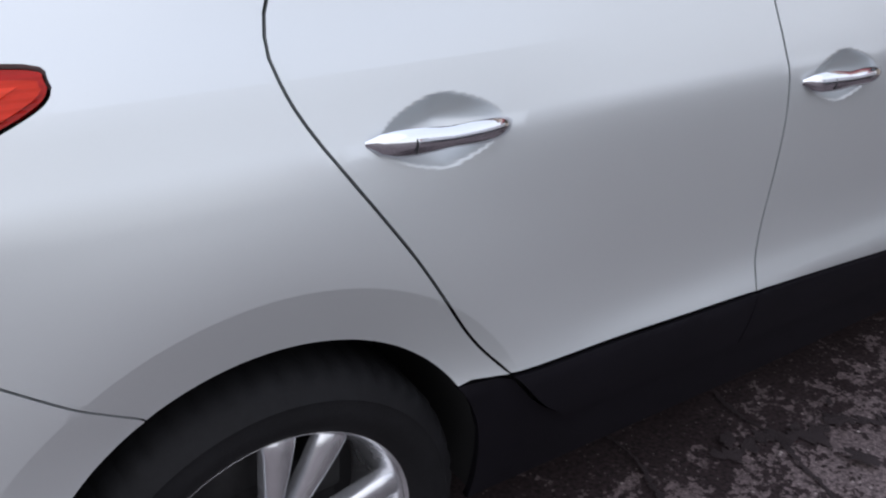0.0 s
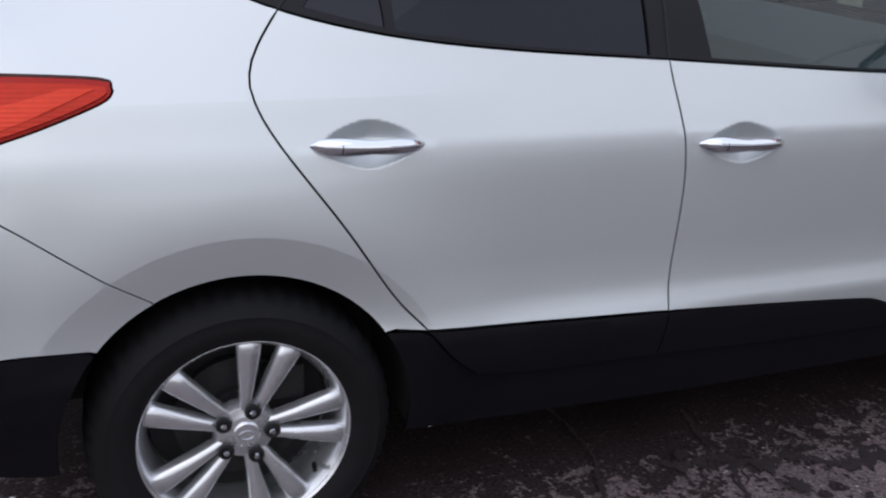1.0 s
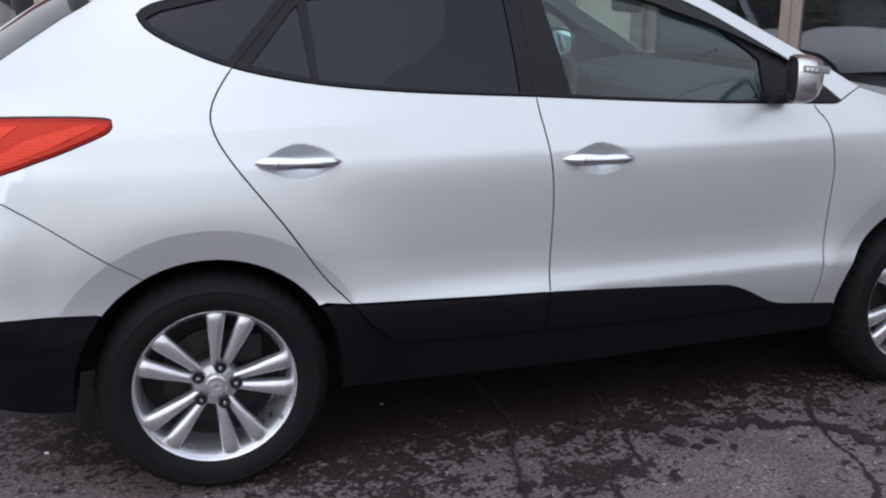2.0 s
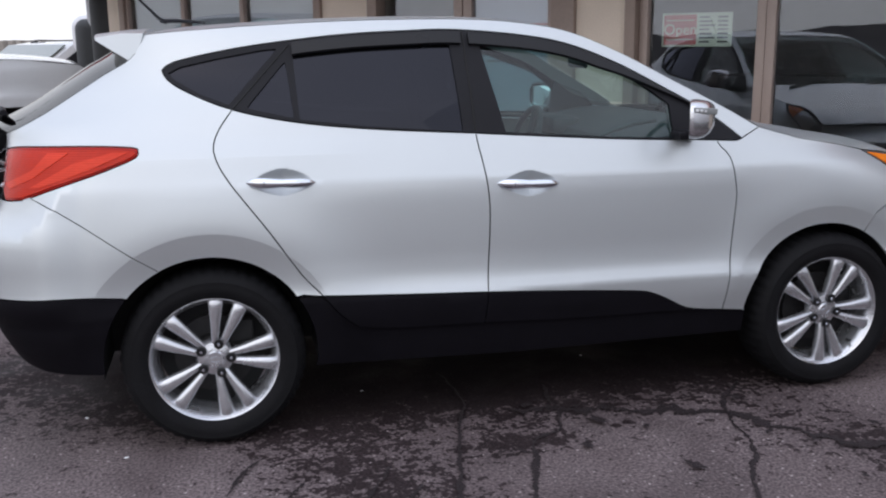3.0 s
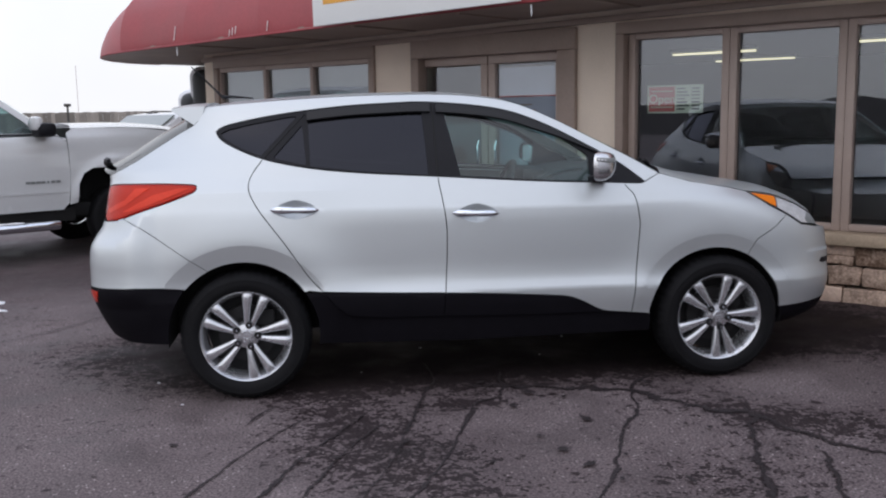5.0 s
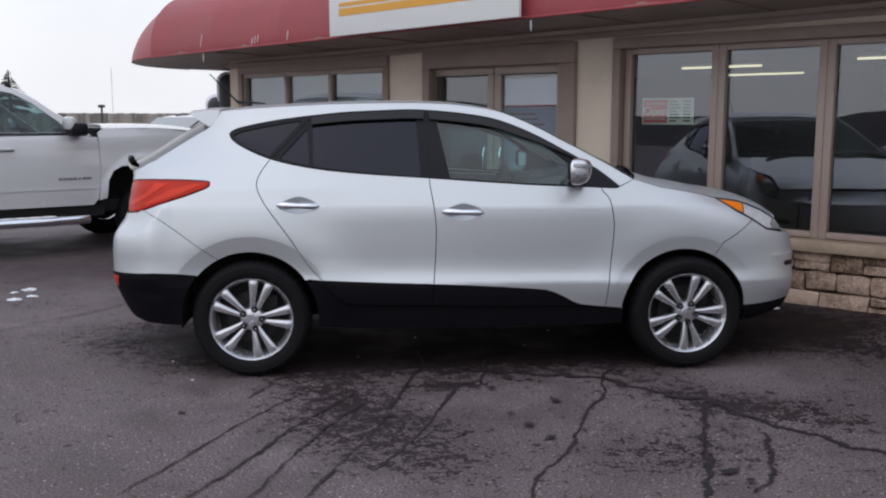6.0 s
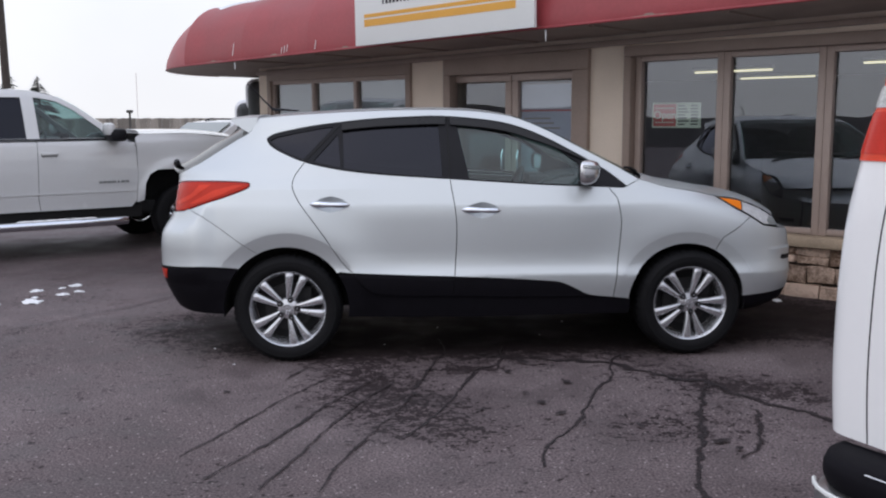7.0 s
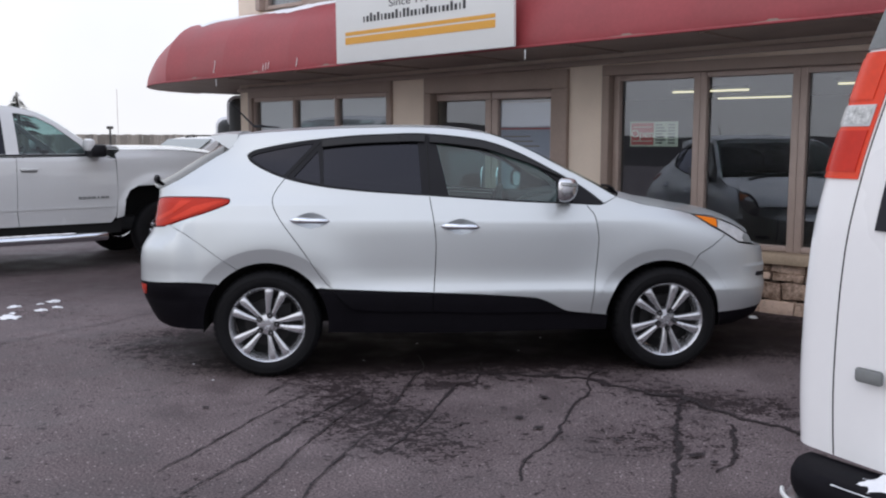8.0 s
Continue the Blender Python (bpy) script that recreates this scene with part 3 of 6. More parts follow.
def damp_line(pts, wide, seed, name="damp_crack", label="dark damp crack running across the asphalt"):
    """A ragged dark line of a wet crack, lying on the asphalt."""
    rnd = random.Random(seed)
    line = curve_line(pts, 0.011)
    left, right = [], []
    for i, p in enumerate(line):
        q = line[min(i + 1, len(line) - 1)]
        o = line[max(i - 1, 0)]
        d = Vector((q[0] - o[0], q[1] - o[1])).normalized()
        w = wide * (0.25 + 0.8 * rnd.random()) * (0.5 + 1.2 * abs(noise.noise(Vector((p[0] * 3, p[1] * 3, seed))))) * min(1, 0.25 + i / 4, 0.25 + (len(line) - i) / 4)
        j = (rnd.uniform(-0.25, 0.25) + 1.3 * noise.noise(Vector((p[0] * 9, p[1] * 9, seed + 7)))) * wide
        left.append((p[0] - d.y * (w + j), p[1] + d.x * (w + j), 0.004 + 0.0006 * (seed - 3)))
        right.append((p[0] + d.y * (w - j), p[1] - d.x * (w - j), 0.004 + 0.0006 * (seed - 3)))
    bm = bmesh.new()
    loft(bm, [left, right], closed=False, caps=False)
    return tagged(part(name, bm, WET_MARK), label, "crack", "cracks in the asphalt", "structure")


damp_line([(1.43, -0.55), (1.41, -0.72), (1.35, -1.02), (1.2, -1.14), (1.14, -1.32), (1.02, -1.72), (0.85, -2.15), (0.7, -2.45)], 0.016, 3)
damp_line([(2.31, -0.72), (2.08, -1.02), (2.0, -1.38), (1.86, -1.62), (1.72, -1.98), (1.6, -2.27), (1.42, -2.55), (1.32, -2.86)], 0.017, 4)
damp_line([(1.2, -0.8), (1.6, -0.9), (2.03, -1.06), (2.28, -1.34), (2.53, -1.57), (2.68, -1.9), (2.95, -2.3), (3.3, -2.8)], 0.046, 5)
damp_line([(2.55, -1.57), (2.42, -1.8), (2.33, -2.05), (2.25, -2.3), (2.17, -2.53), (2.04, -2.88), (1.95, -3.15), (1.9, -3.5)], 0.024, 6)
damp_line([(2.62, -2.1), (2.5, -2.45), (2.4, -2.65), (2.26, -2.83)], 0.018, 7)
damp_line([(0.3, -1.28), (0.22, -1.4), (-0.01, -1.86), (-0.18, -2.28), (-0.34, -2.62)], 0.011, 8)
damp_line([(0.62, -1.22), (0.47, -1.52), (0.29, -1.88), (0.1, -2.36), (-0.18, -2.92)], 0.013, 9)
damp_line([(0.7, -1.4), (0.54, -1.69), (0.37, -2.13), (0.19, -2.74), (0.08, -3.05)], 0.012, 10)
damp_line([(0.8, -1.55), (0.7, -1.95), (0.52, -2.45), (0.42, -2.75), (0.34, -3.1)], 0.01, 11)
damp_line([(1.0, -0.3), (1.02, -0.68), (0.94, -0.95), (0.86, -1.3), (0.8, -1.55)], 0.015, 12)
damp_line([(0.15, -1.05), (0.06, -1.2), (0.02, -1.34)], 0.012, 13)
damp_line([(-2.2, 0.2), (-1.4, 1.3), (-0.9, 2.4)], 0.012, 14)


def damp_spot(x, y, size, seed):
    """A small ragged dark blot on the asphalt."""
    rnd = random.Random(seed)
    turn, long = rnd.uniform(0, math.pi), rnd.uniform(1.0, 1.9)
    bm = bmesh.new()
    ring = []
    for k in range(22):
        a = math.tau * k / 22
        r = size * 0.42 * (1 + 0.55 * noise.noise(Vector((math.cos(a) * 1.3, math.sin(a) * 1.3, seed * 3.1))) + 0.25 * rnd.uniform(-1, 1))
        p = (r * long * math.cos(a), r * 0.8 * math.sin(a))
        ring.append(bm.verts.new((p[0] * math.cos(turn) - p[1] * math.sin(turn), p[0] * math.sin(turn) + p[1] * math.cos(turn), 0)))
    bm.faces.new(ring)
    ob = part("damp_spot", bm, WET_MARK)
    ob.matrix_basis = pose(x, y, 0.011 + 0.0003 * seed)
    return tagged(ob, "small dark damp blot on the asphalt", "stain", "damp blots on the asphalt", "structure")


for i, (x, y, size) in enumerate([(-0.29, -1.56, 0.035), (1.14, -2.00, 0.030), (1.47, -0.85, 0.030), (1.65, -0.83, 0.028), (1.68, -1.12, 0.040), (1.70, -1.50, 0.060), (1.42, -1.71, 0.030), (1.48, -1.90, 0.070), (1.55, -2.10, 0.050), (1.74, -2.01, 0.030), (2.24, -1.73, 0.030), (1.64, -2.28, 0.030), (1.38, -1.24, 0.050), (1.27, -0.80, 0.050), (2.24, -2.60, 0.070), (2.29, -2.71, 0.050), (2.60, -2.07, 0.030), (1.91, -2.34, 0.040), (2.12, -1.30, 0.040), (1.12, -1.24, 0.030), (0.93, -1.79, 0.030), (0.54, -2.21, 0.025), (0.46, -1.86, 0.040), (0.45, -2.50, 0.030), (0.31, -1.87, 0.030), (0.79, -1.69, 0.040), (2.17, -0.93, 0.050), (1.51, -1.03, 0.060), (2.57, -1.33, 0.050), (2.25, -1.42, 0.040)]):
    damp_spot(x, y, size, i)


def snow_bit(x, y, size, seed):
    rnd = random.Random(seed)
    bm = bmesh.new()
    bmesh.ops.create_icosphere(bm, subdivisions=3, radius=1)
    for v in bm.verts:
        k = 1 + 0.5 * noise.noise(v.co * 1.7 + Vector((seed, 0, 0))) + 0.2 * noise.noise(v.co * 5)
        v.co = Vector((v.co.x * size * k * 1.5, v.co.y * size * k, max(v.co.z, -0.1) * size * 0.35 * k))
    ob = part("snow_clump", bm, SNOW, angle=80)
    ob.matrix_basis = pose(x, y, ground_height(x, y) + size * 0.02, 0, 0, rnd.uniform(0, 180))
    return tagged(ob, "small clump of old white snow on the asphalt", "snow", "snow clumps on the lot")


for i, (x, y, s) in enumerate([(-2.45, 1.4, 0.10), (-2.3, 1.75, 0.06), (-2.2, 1.9, 0.05), (-2.33, 2.22, 0.07), (-2.6, 1.95, 0.06), (-2.5, 1.62, 0.04), (-2.75, 1.3, 0.09), (-2.42, 2.1, 0.035), (-0.35, -0.9, 0.010), (-3.3, 1.0, 0.12), (3.55, 0.86, 0.045), (3.68, 0.78, 0.06), (3.86, 0.60, 0.05), (3.42, 0.97, 0.03), (0.15, 0.35, 0.012), (0.62, -0.42, 0.007), (1.02, 0.1, 0.010), (1.75, -0.2, 0.008), (2.0, 0.25, 0.010), (-0.55, -0.45, 0.010)]):
    snow_bit(x, y, s * 0.65, i)

# ---- the shop: local x along the front, y into the house, z up ----
SHOP = pose(0, 0, 0, 0, 0, FRONT) @ pose(0, 3.53, 0)
U0, U1 = -5.15, 6.6          # ends of the front
building = thing("shop_building", "tan stucco shop front with brown trim under a red awning", "building", SHOP)
TOP = 4.6


def wall_piece(u0, u1, z0, z1, mat=STUCCO, name="wall", y0=0.0, y1=0.28, bevel=0.0):
    return part(name, box(bmesh.new(), ((u0 + u1) / 2, (y0 + y1) / 2, (z0 + z1) / 2), (u1 - u0, y1 - y0, z1 - z0), bevel), mat, building)


# piers and bands round the openings
HEAD = 2.24
wall_piece(U0, -4.90, 0, HEAD)
wall_piece(-2.31, -1.75, 0, HEAD)
wall_piece(0.16, 0.59, 0, HEAD)
wall_piece(4.27, U1, 0, HEAD)
wall_piece(-4.90, -2.31, 0, 0.95)
wall_piece(U0, U1, HEAD, 3.19)
wall_piece(U0, -4.70, 3.19, TOP)
wall_piece(-2.98, U1, 3.19, TOP)
wall_piece(-4.70, -2.98, 4.3, TOP)
for u in (U0, U1 - 0.28):
    part("wall", box(bmesh.new(), (u + 0.14, 4.74, TOP / 2), (0.28, 8.9, TOP)), STUCCO, building)
part("wall", box(bmesh.new(), ((U0 + U1) / 2, 9.34, TOP / 2), (U1 - U0, 0.28, TOP)), STUCCO, building)
part("roof", box(bmesh.new(), ((U0 + U1) / 2, 4.7, TOP + 0.1), (U1 - U0 + 0.4, 10.0, 0.2), 0.03), SOFFIT, building, "flat brown roof edge")

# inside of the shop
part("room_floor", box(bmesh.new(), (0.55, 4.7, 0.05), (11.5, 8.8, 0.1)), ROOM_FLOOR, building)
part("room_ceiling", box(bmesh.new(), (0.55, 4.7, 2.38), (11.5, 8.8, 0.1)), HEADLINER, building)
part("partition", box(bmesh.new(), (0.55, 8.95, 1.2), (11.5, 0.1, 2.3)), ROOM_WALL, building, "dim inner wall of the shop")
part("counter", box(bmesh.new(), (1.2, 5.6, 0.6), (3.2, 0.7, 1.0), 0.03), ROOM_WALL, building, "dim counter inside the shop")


def glazing(u0, u1, z0, z1, splits, head=0.12, name="window", label="", trim=TRIM_BROWN, stile=0.062, deep=0.085, lean=0.0, twist=(0.0,) * 4):
    """A window of panes between bars, with a brown surround: its parts sit in the wall's opening."""
    w = part(name, box(bmesh.new(), ((u0 + u1) / 2, 0.02, z1 + head / 2), (u1 - u0 + 0.16, 0.12, head), 0.008), trim, building, label)
    for u in (u0 - 0.04, u1 + 0.04):
        part("window_frame", box(bmesh.new(), (u, 0.02, (z0 + z1) / 2), (0.08, 0.118, z1 - z0), 0.008), trim, w)
    edges = [u0] + list(splits) + [u1]
    for a, b, tw in zip(edges, edges[1:], twist):
        for u in (a + stile / 2 + 0.001, b - stile / 2 - 0.001):
            part("sash_stile", box(bmesh.new(), (u, deep, (z0 + z1) / 2), (stile, 0.07, z1 - z0), 0.006), SASH, w)
        for z in (z0 + 0.03, z1 - 0.025):
            part("sash_rail", box(bmesh.new(), ((a + b) / 2, deep, z), (b - a - 2 * stile - 0.002, 0.07, 0.05), 0.006), SASH, w)
        pane = part("pane", box(bmesh.new(), (0, 0, 0), (b - a - 2 * stile + 0.004, 0.008, z1 - z0 - 0.10)), SHOP_GLASS, w, "dark reflecting window pane")
        pane.matrix_basis = pose((a + b) / 2, deep + 0.015, (z0 + z1) / 2, lean, 0, tw)      # panes never sit quite true
    return w


glazing(-4.86, -2.35, 0.95, 2.09, (-4.035, -3.245), 0.149, stile=0.023, deep=0.030, label="row of three shop windows in a brown surround")
glazing(0.63, 4.22, 0.59, 2.15, (1.52, 2.415, 3.31), 0.095, lean=-0.40, twist=(-0.8, -0.45, -0.4, -0.4), label="wide shop window of four tall panes in taupe sashes")
glazing(-4.66, -3.02, 3.22, 4.24, (-3.86,), 0.06, trim=SASH, label="upper floor window of two panes")
for a, b in ((-4.82, -4.07), (-4.0, -3.28), (-3.21, -2.39)):
    blind = thing("window_blind", "pale blind drawn behind the shop window", "blind", SHOP, "blinds in the shop windows")
    for k in range(22):
        part("slat", box(bmesh.new(), ((a + b) / 2, 0.085, 1.02 + 0.05 * k), (b - a, 0.004, 0.052), 0.0, pose(0, 0, 0, 12, 0, 0)), BLIND, blind)
for a, b in ((-4.62, -3.90), (-3.82, -3.06)):
    blind = thing("window_blind", "pale teal-grey blind drawn behind the upper window", "blind", SHOP, "blinds in the shop windows")
    for k in range(20):
        part("slat", box(bmesh.new(), ((a + b) / 2, 0.15, 3.25 + 0.05 * k), (b - a, 0.004, 0.052), 0.0, pose(0, 0, 0, 12, 0, 0)), BLIND, blind)
part("window_sill", box(bmesh.new(), (2.42, -0.01, 0.545), (3.66, 0.20, 0.09), 0.012), surface("tan_sill_paint", (0.42, 0.325, 0.235), 0.7, vary=0.2, scale=5, fine=60), building, "brown painted sill on the stone wall")

# ledge stones under the wide window
stone_base = part("stone_wall", box(bmesh.new(), (2.43, 0.13, 0.25), (3.68, 0.22, 0.50)), MORTAR, building, "low wall of uneven tan ledge stones")
rnd = random.Random(12)


def ledge_stone(a, b, z0, z1):
    """A roughly squared stone with a broken face and uneven corners."""
    bm = bmesh.new()
    box(bm, (0, 0, 0), (b - a - 0.010, 0.11, z1 - z0 - 0.010), 0.008, seg=1)
    bmesh.ops.subdivide_edges(bm, edges=[e for e in bm.edges if e.calc_length() > 0.06], cuts=2, use_grid_fill=True)
    for v in bm.verts:
        q = v.co * 9 + Vector((a * 13, z0 * 17, 1))
        v.co += Vector((0.018 * noise.noise(q + Vector((5, 0, 0))), 0.030 * noise.noise(q), 0.016 * noise.noise(q + Vector((0, 0, 9)))))
    st = part("stone", bm, STONE, stone_base, angle=22)
    st.matrix_basis = pose((a + b) / 2, rnd.uniform(-0.016, 0.010), (z0 + z1) / 2, 0, rnd.uniform(-2.0, 2.0), 0)


# loose courses: long squared stones, some split in two thin ones, joints never above one another
for k, (z0, z1) in enumerate(((0.05, 0.185), (0.185, 0.345), (0.345, 0.498))):
    u = 0.59
    first_stone = True
    while u < 4.24:
        wd = rnd.uniform(0.14, 0.24) if first_stone else rnd.uniform(0.20, 0.38)
        first_stone = False
        if u + wd > 4.13:
            wd = 4.27 - u
        low, high = z0 + rnd.uniform(-0.012, 0.012) * (k > 0), z1
        if k == 2 and rnd.random() < 0.65 or k == 0 and rnd.random() < 0.2:
            m = low + (high - low) * rnd.uniform(0.42, 0.60)
            ledge_stone(u, u + wd, low, m)
            cut = u + wd * rnd.uniform(0.35, 0.65)
            if wd > 0.26 and rnd.random() < 0.4:
                ledge_stone(u, cut, m, high)
                ledge_stone(cut, u + wd, m, high)
            else:
                ledge_stone(u, u + wd, m, high)
        else:
            ledge_stone(u, u + wd, low, high)
        u += wd

# double door
door = thing("door_1", "brown framed glass double door of the shop, shut", "door", SHOP, kind="structure")
part("door_surround", box(bmesh.new(), (-0.795, 0.02, 2.1445), (1.91, 0.14, 0.189), 0.01), TRIM_BROWN, door)
for u, wd in ((-1.70, 0.10), (0.065, 0.19)):
    part("door_surround", box(bmesh.new(), (u, 0.02, 1.025), (wd, 0.138, 2.05), 0.01), TRIM_BROWN, door)
for a, b in ((-1.745, -0.875), (-0.865, -0.03)):
    leaf = part("door_leaf", box(bmesh.new(), ((a + b) / 2, 0.09, 2.01), (b - a, 0.06, 0.08), 0.006), SASH, door)
    for u in (a + 0.04, b - 0.04):
        part("stile", box(bmesh.new(), (u, 0.09, 0.99), (0.08, 0.06, 1.96), 0.006), SASH, leaf)
    part("bottom_rail", box(bmesh.new(), ((a + b) / 2, 0.09, 0.13), (b - a - 0.162, 0.06, 0.24), 0.006), SASH, leaf)
    part("pane", box(bmesh.new(), ((a + b) / 2, 0.10, 1.09), (b - a - 0.155, 0.008, 1.74)), SHOP_GLASS, leaf)
    part("pull_handle", tube(bmesh.new(), [(b - 0.1 if b < -0.5 else a + 0.1, 0.05, 0.95), (b - 0.1 if b < -0.5 else a + 0.1, 0.03, 1.0), (b - 0.1 if b < -0.5 else a + 0.1, 0.03, 1.2), (b - 0.1 if b < -0.5 else a + 0.1, 0.05, 1.25)], 0.012), CHROME, leaf)
# card colour stands in for sky reflected in the pane, behind the printed line
door_card = thing("door_print_and_sky", "red line and print over a pale blue card imitating sky reflected in the door glass", "notice", SHOP)
part("card", box(bmesh.new(), (-0.45, 0.122, 1.45), (0.665, 0.003, 0.96)), surface("sky_reflection_card", (0.46, 0.47, 0.56), 0.8, vary=0.08, scale=3), door_card)
part("red_line", box(bmesh.new(), (-0.45, 0.118, 1.66), (0.66, 0.003, 0.016)), OPEN_RED, door_card)
for i in range(5):
    part("print_bar", box(bmesh.new(), (-0.57 + 0.06 * (i % 3), 0.118, 1.58 - 0.05 * i), (0.34 - 0.04 * (i % 2), 0.003, 0.014)), TRIM_BROWN, door_card)

# open sign in the wide window
notice = thing("opening_hours_sign", "small red and white card sign taped inside the shop window", "sign", SHOP)
ou, oz, oy = 1.022, 1.60, 0.133
part("card", box(bmesh.new(), (ou, oy, oz), (0.50, 0.004, 0.232)), PAPER, notice)
part("red_field", box(bmesh.new(), (ou - 0.118, oy - 0.004, oz), (0.235, 0.003, 0.205)), OPEN_RED, notice)


def lettering(text, size, at, material, parent, name="letters", thick=0.0012, squash=1.0):
    """Words in the built-in font, as a mesh standing on the front at (u, y, z)."""
    cu = bpy.data.curves.new(name, "FONT")
    cu.body, cu.size, cu.extrude, cu.align_x, cu.align_y = text, size, thick, "CENTER", "CENTER"
    ob = bpy.data.objects.new(name, cu)
    scene.collection.objects.link(ob)
    bpy.context.view_layer.update()
    me = bpy.data.meshes.new_from_object(ob.evaluated_get(bpy.context.evaluated_depsgraph_get()))
    bpy.data.objects.remove(ob)
    bpy.data.curves.remove(cu)
    me.materials.clear()
    me.materials.append(material)
    made = new(name, me)
    made.parent = parent
    made.matrix_basis = Matrix.Translation(at) @ pose(0, 0, 0, 90, 0, 0) @ Matrix.Diagonal((squash, 1, 1, 1))
    return made


lettering("Open", 0.105, (ou - 0.115, oy - 0.0075, oz + 0.0), PAPER, notice, "word")
for dz in (0.066, -0.066):
    part("rule", box(bmesh.new(), (ou - 0.118, oy - 0.0065, oz + dz), (0.20, 0.002, 0.008)), PAPER, notice)
for i in range(7):
    for a, b in ((0.02, 0.09 + 0.02 * (i % 3)), (0.15, 0.22)):
        part("print_bar", box(bmesh.new(), (ou + (a + b) / 2, oy - 0.0035, oz + 0.085 - 0.028 * i), (b - a, 0.002, 0.013)), SIGN_BLACK if i > 3 else CABIN_GREY, notice)

# fluorescent tubes in the shop, seen through the panes
for u, y, ln in ((-0.84, 5.13, 1.22), (-1.2, 7.5, 1.30), (1.80, 4.47, 1.22), (1.4, 7.5, 1.22), (4.2, 4.47, 1.22)):
    lampo = thing("ceiling_light", "lit fluorescent tube light on the shop ceiling", "light", SHOP, "tube lights in the shop")
    part("housing", box(bmesh.new(), (u, y, 2.305), (ln, 0.14, 0.05), 0.008), WHITE_PAINT, lampo)
    part("tube", tube(bmesh.new(), [(u - ln / 2 + 0.02, y, 2.257), (u + ln / 2 - 0.02, y, 2.257)], 0.013, 10), TUBE_GLOW, lampo)

AWN = pose(0, 0, 0, 0, 0, FRONT) @ pose(0, 3.53, 0, 0, -0.9, 0)
# ---- awning: a rounded red vinyl cover on a frame, with boarded underside ----
AW0, AW1, AWY = -5.25, 6.9, -1.05       # start of the rounded corner, far end, front edge
awning = thing("awning", "faded red vinyl barrel awning with streaks and snow on top", "awning", AWN)
AZ0, AZ1 = 2.352, 3.172
SECTION = [(AWY, AZ0), (AWY - 0.005, AZ0 + 0.10), (AWY + 0.02, AZ0 + 0.28), (AWY + 0.09, AZ0 + 0.46), (AWY + 0.22, AZ0 + 0.62), (AWY + 0.42, AZ0 + 0.74), (AWY + 0.70, AZ0 + 0.80), (-0.02, AZ1)]


def awning_bay(a, b, mat, sag=0.0):
    rows = []
    for u in np.linspace(a, b, 9):
        s = math.sin(math.pi * (u - a) / (b - a))
        rows.append([(u, y + sag * s * 0.6, z - sag * s * (1 if 0 < i < 7 else 0)) for i, (y, z) in enumerate(curve_line(SECTION, 0.05))])
    bm = bmesh.new()
    loft(bm, rows, closed=False, caps=False)
    return part("vinyl_bay", bm, mat, awning)


bays = np.linspace(AW0, AW1, 11)
for a, b in zip(bays, bays[1:]):
    awning_bay(a, b + 0.0005, AWNING_RED, 0.028)
# rounded corner: the cover turns about a centre and runs on along the shop's side, hipped more steeply than the front
TURN_R, TURN_Y = 1.60, AWY + 1.60
rows = []
for k in range(15):
    t = k / 12 * math.pi / 2
    row = []
    for y, z in curve_line(SECTION, 0.05):
        d = (y - AWY) * (1 + 0.8 * math.sin(min(t, math.pi / 2)) ** 0.7) + 0.38 * (z - AZ0) * math.sin(min(t, math.pi / 2)) ** 0.7
        r = max(TURN_R - d, 0.05)
        if k <= 12:
            row.append((AW0 - r * math.sin(t), TURN_Y - r * math.cos(t), z))
        else:
            row.append((AW0 - r, TURN_Y + 0.9 * (k - 12), z))
    rows.append(row)
bm = bmesh.new()
loft(bm, rows, closed=False, caps=False)
part("end_cover", bm, AWNING_PALE, awning, "paler rounded end of the awning")
under = [(AW1, AWY + 0.012)] + [(AW0 - (TURN_R - 0.012) * math.sin(t), TURN_Y - (TURN_R - 0.012) * math.cos(t)) for t in np.linspace(0, math.pi / 2, 13)]
under += [(AW0 - TURN_R + 0.012, TURN_Y + 1.8), (U0 - 0.003, TURN_Y + 1.8), (U0 - 0.003, -0.003), (AW1, -0.003)]
part("soffit", prism(bmesh.new(), under, AZ0 - 0.004, AZ0 + 0.03, "z"), SOFFIT, awning, "brown boarded underside")
for u in np.arange(AW0 + 1.2, AW1, 1.22):
    part("soffit_batten", box(bmesh.new(), (u, AWY / 2, AZ0 - 0.012), (0.05, -AWY - 0.20, 0.014)), TRIM_BROWN, awning)
part("front_hem", tube(bmesh.new(), [(AW1, AWY, AZ0)] + [(AW0 - TURN_R * math.sin(t), TURN_Y - TURN_R * math.cos(t), AZ0) for t in np.linspace(0, math.pi / 2, 9)], 0.011), AWNING_RED, awning)
part("wall_band", box(bmesh.new(), (0.9, -0.03, 2.275), (12.0, 0.06, 0.05), 0.006), TRIM_BROWN, awning)
for u, z, ln in ((-4.18, 0.15, 0.10), (-4.20, 0.08, 0.06), (-3.26, 0.055, 0.07), (-3.21, 0.065, 0.08), (-3.16, 0.075, 0.08), (-2.67, 0.075, 0.10)):
    part("streak", box(bmesh.new(), (u, AWY - 0.010, AZ0 + z), (0.008, 0.004, ln), 0.001, pose(0, 0, 0, 0, 14, 0)), SIGN_WHITE, awning)
for u in (-4.22, 0.40):
    part("icicle", lathe(bmesh.new(), [(0.0, 0), (0.005, 0.03), (0.008, 0.10)], 8, Matrix.Translation((u, AWY + 0.03, AZ0 - 0.12))), SNOW, awning)
# a ragged blanket of snow over the top of the vinyl
bm = bmesh.new()
top_line = curve_line(SECTION, 0.04)
rows = []
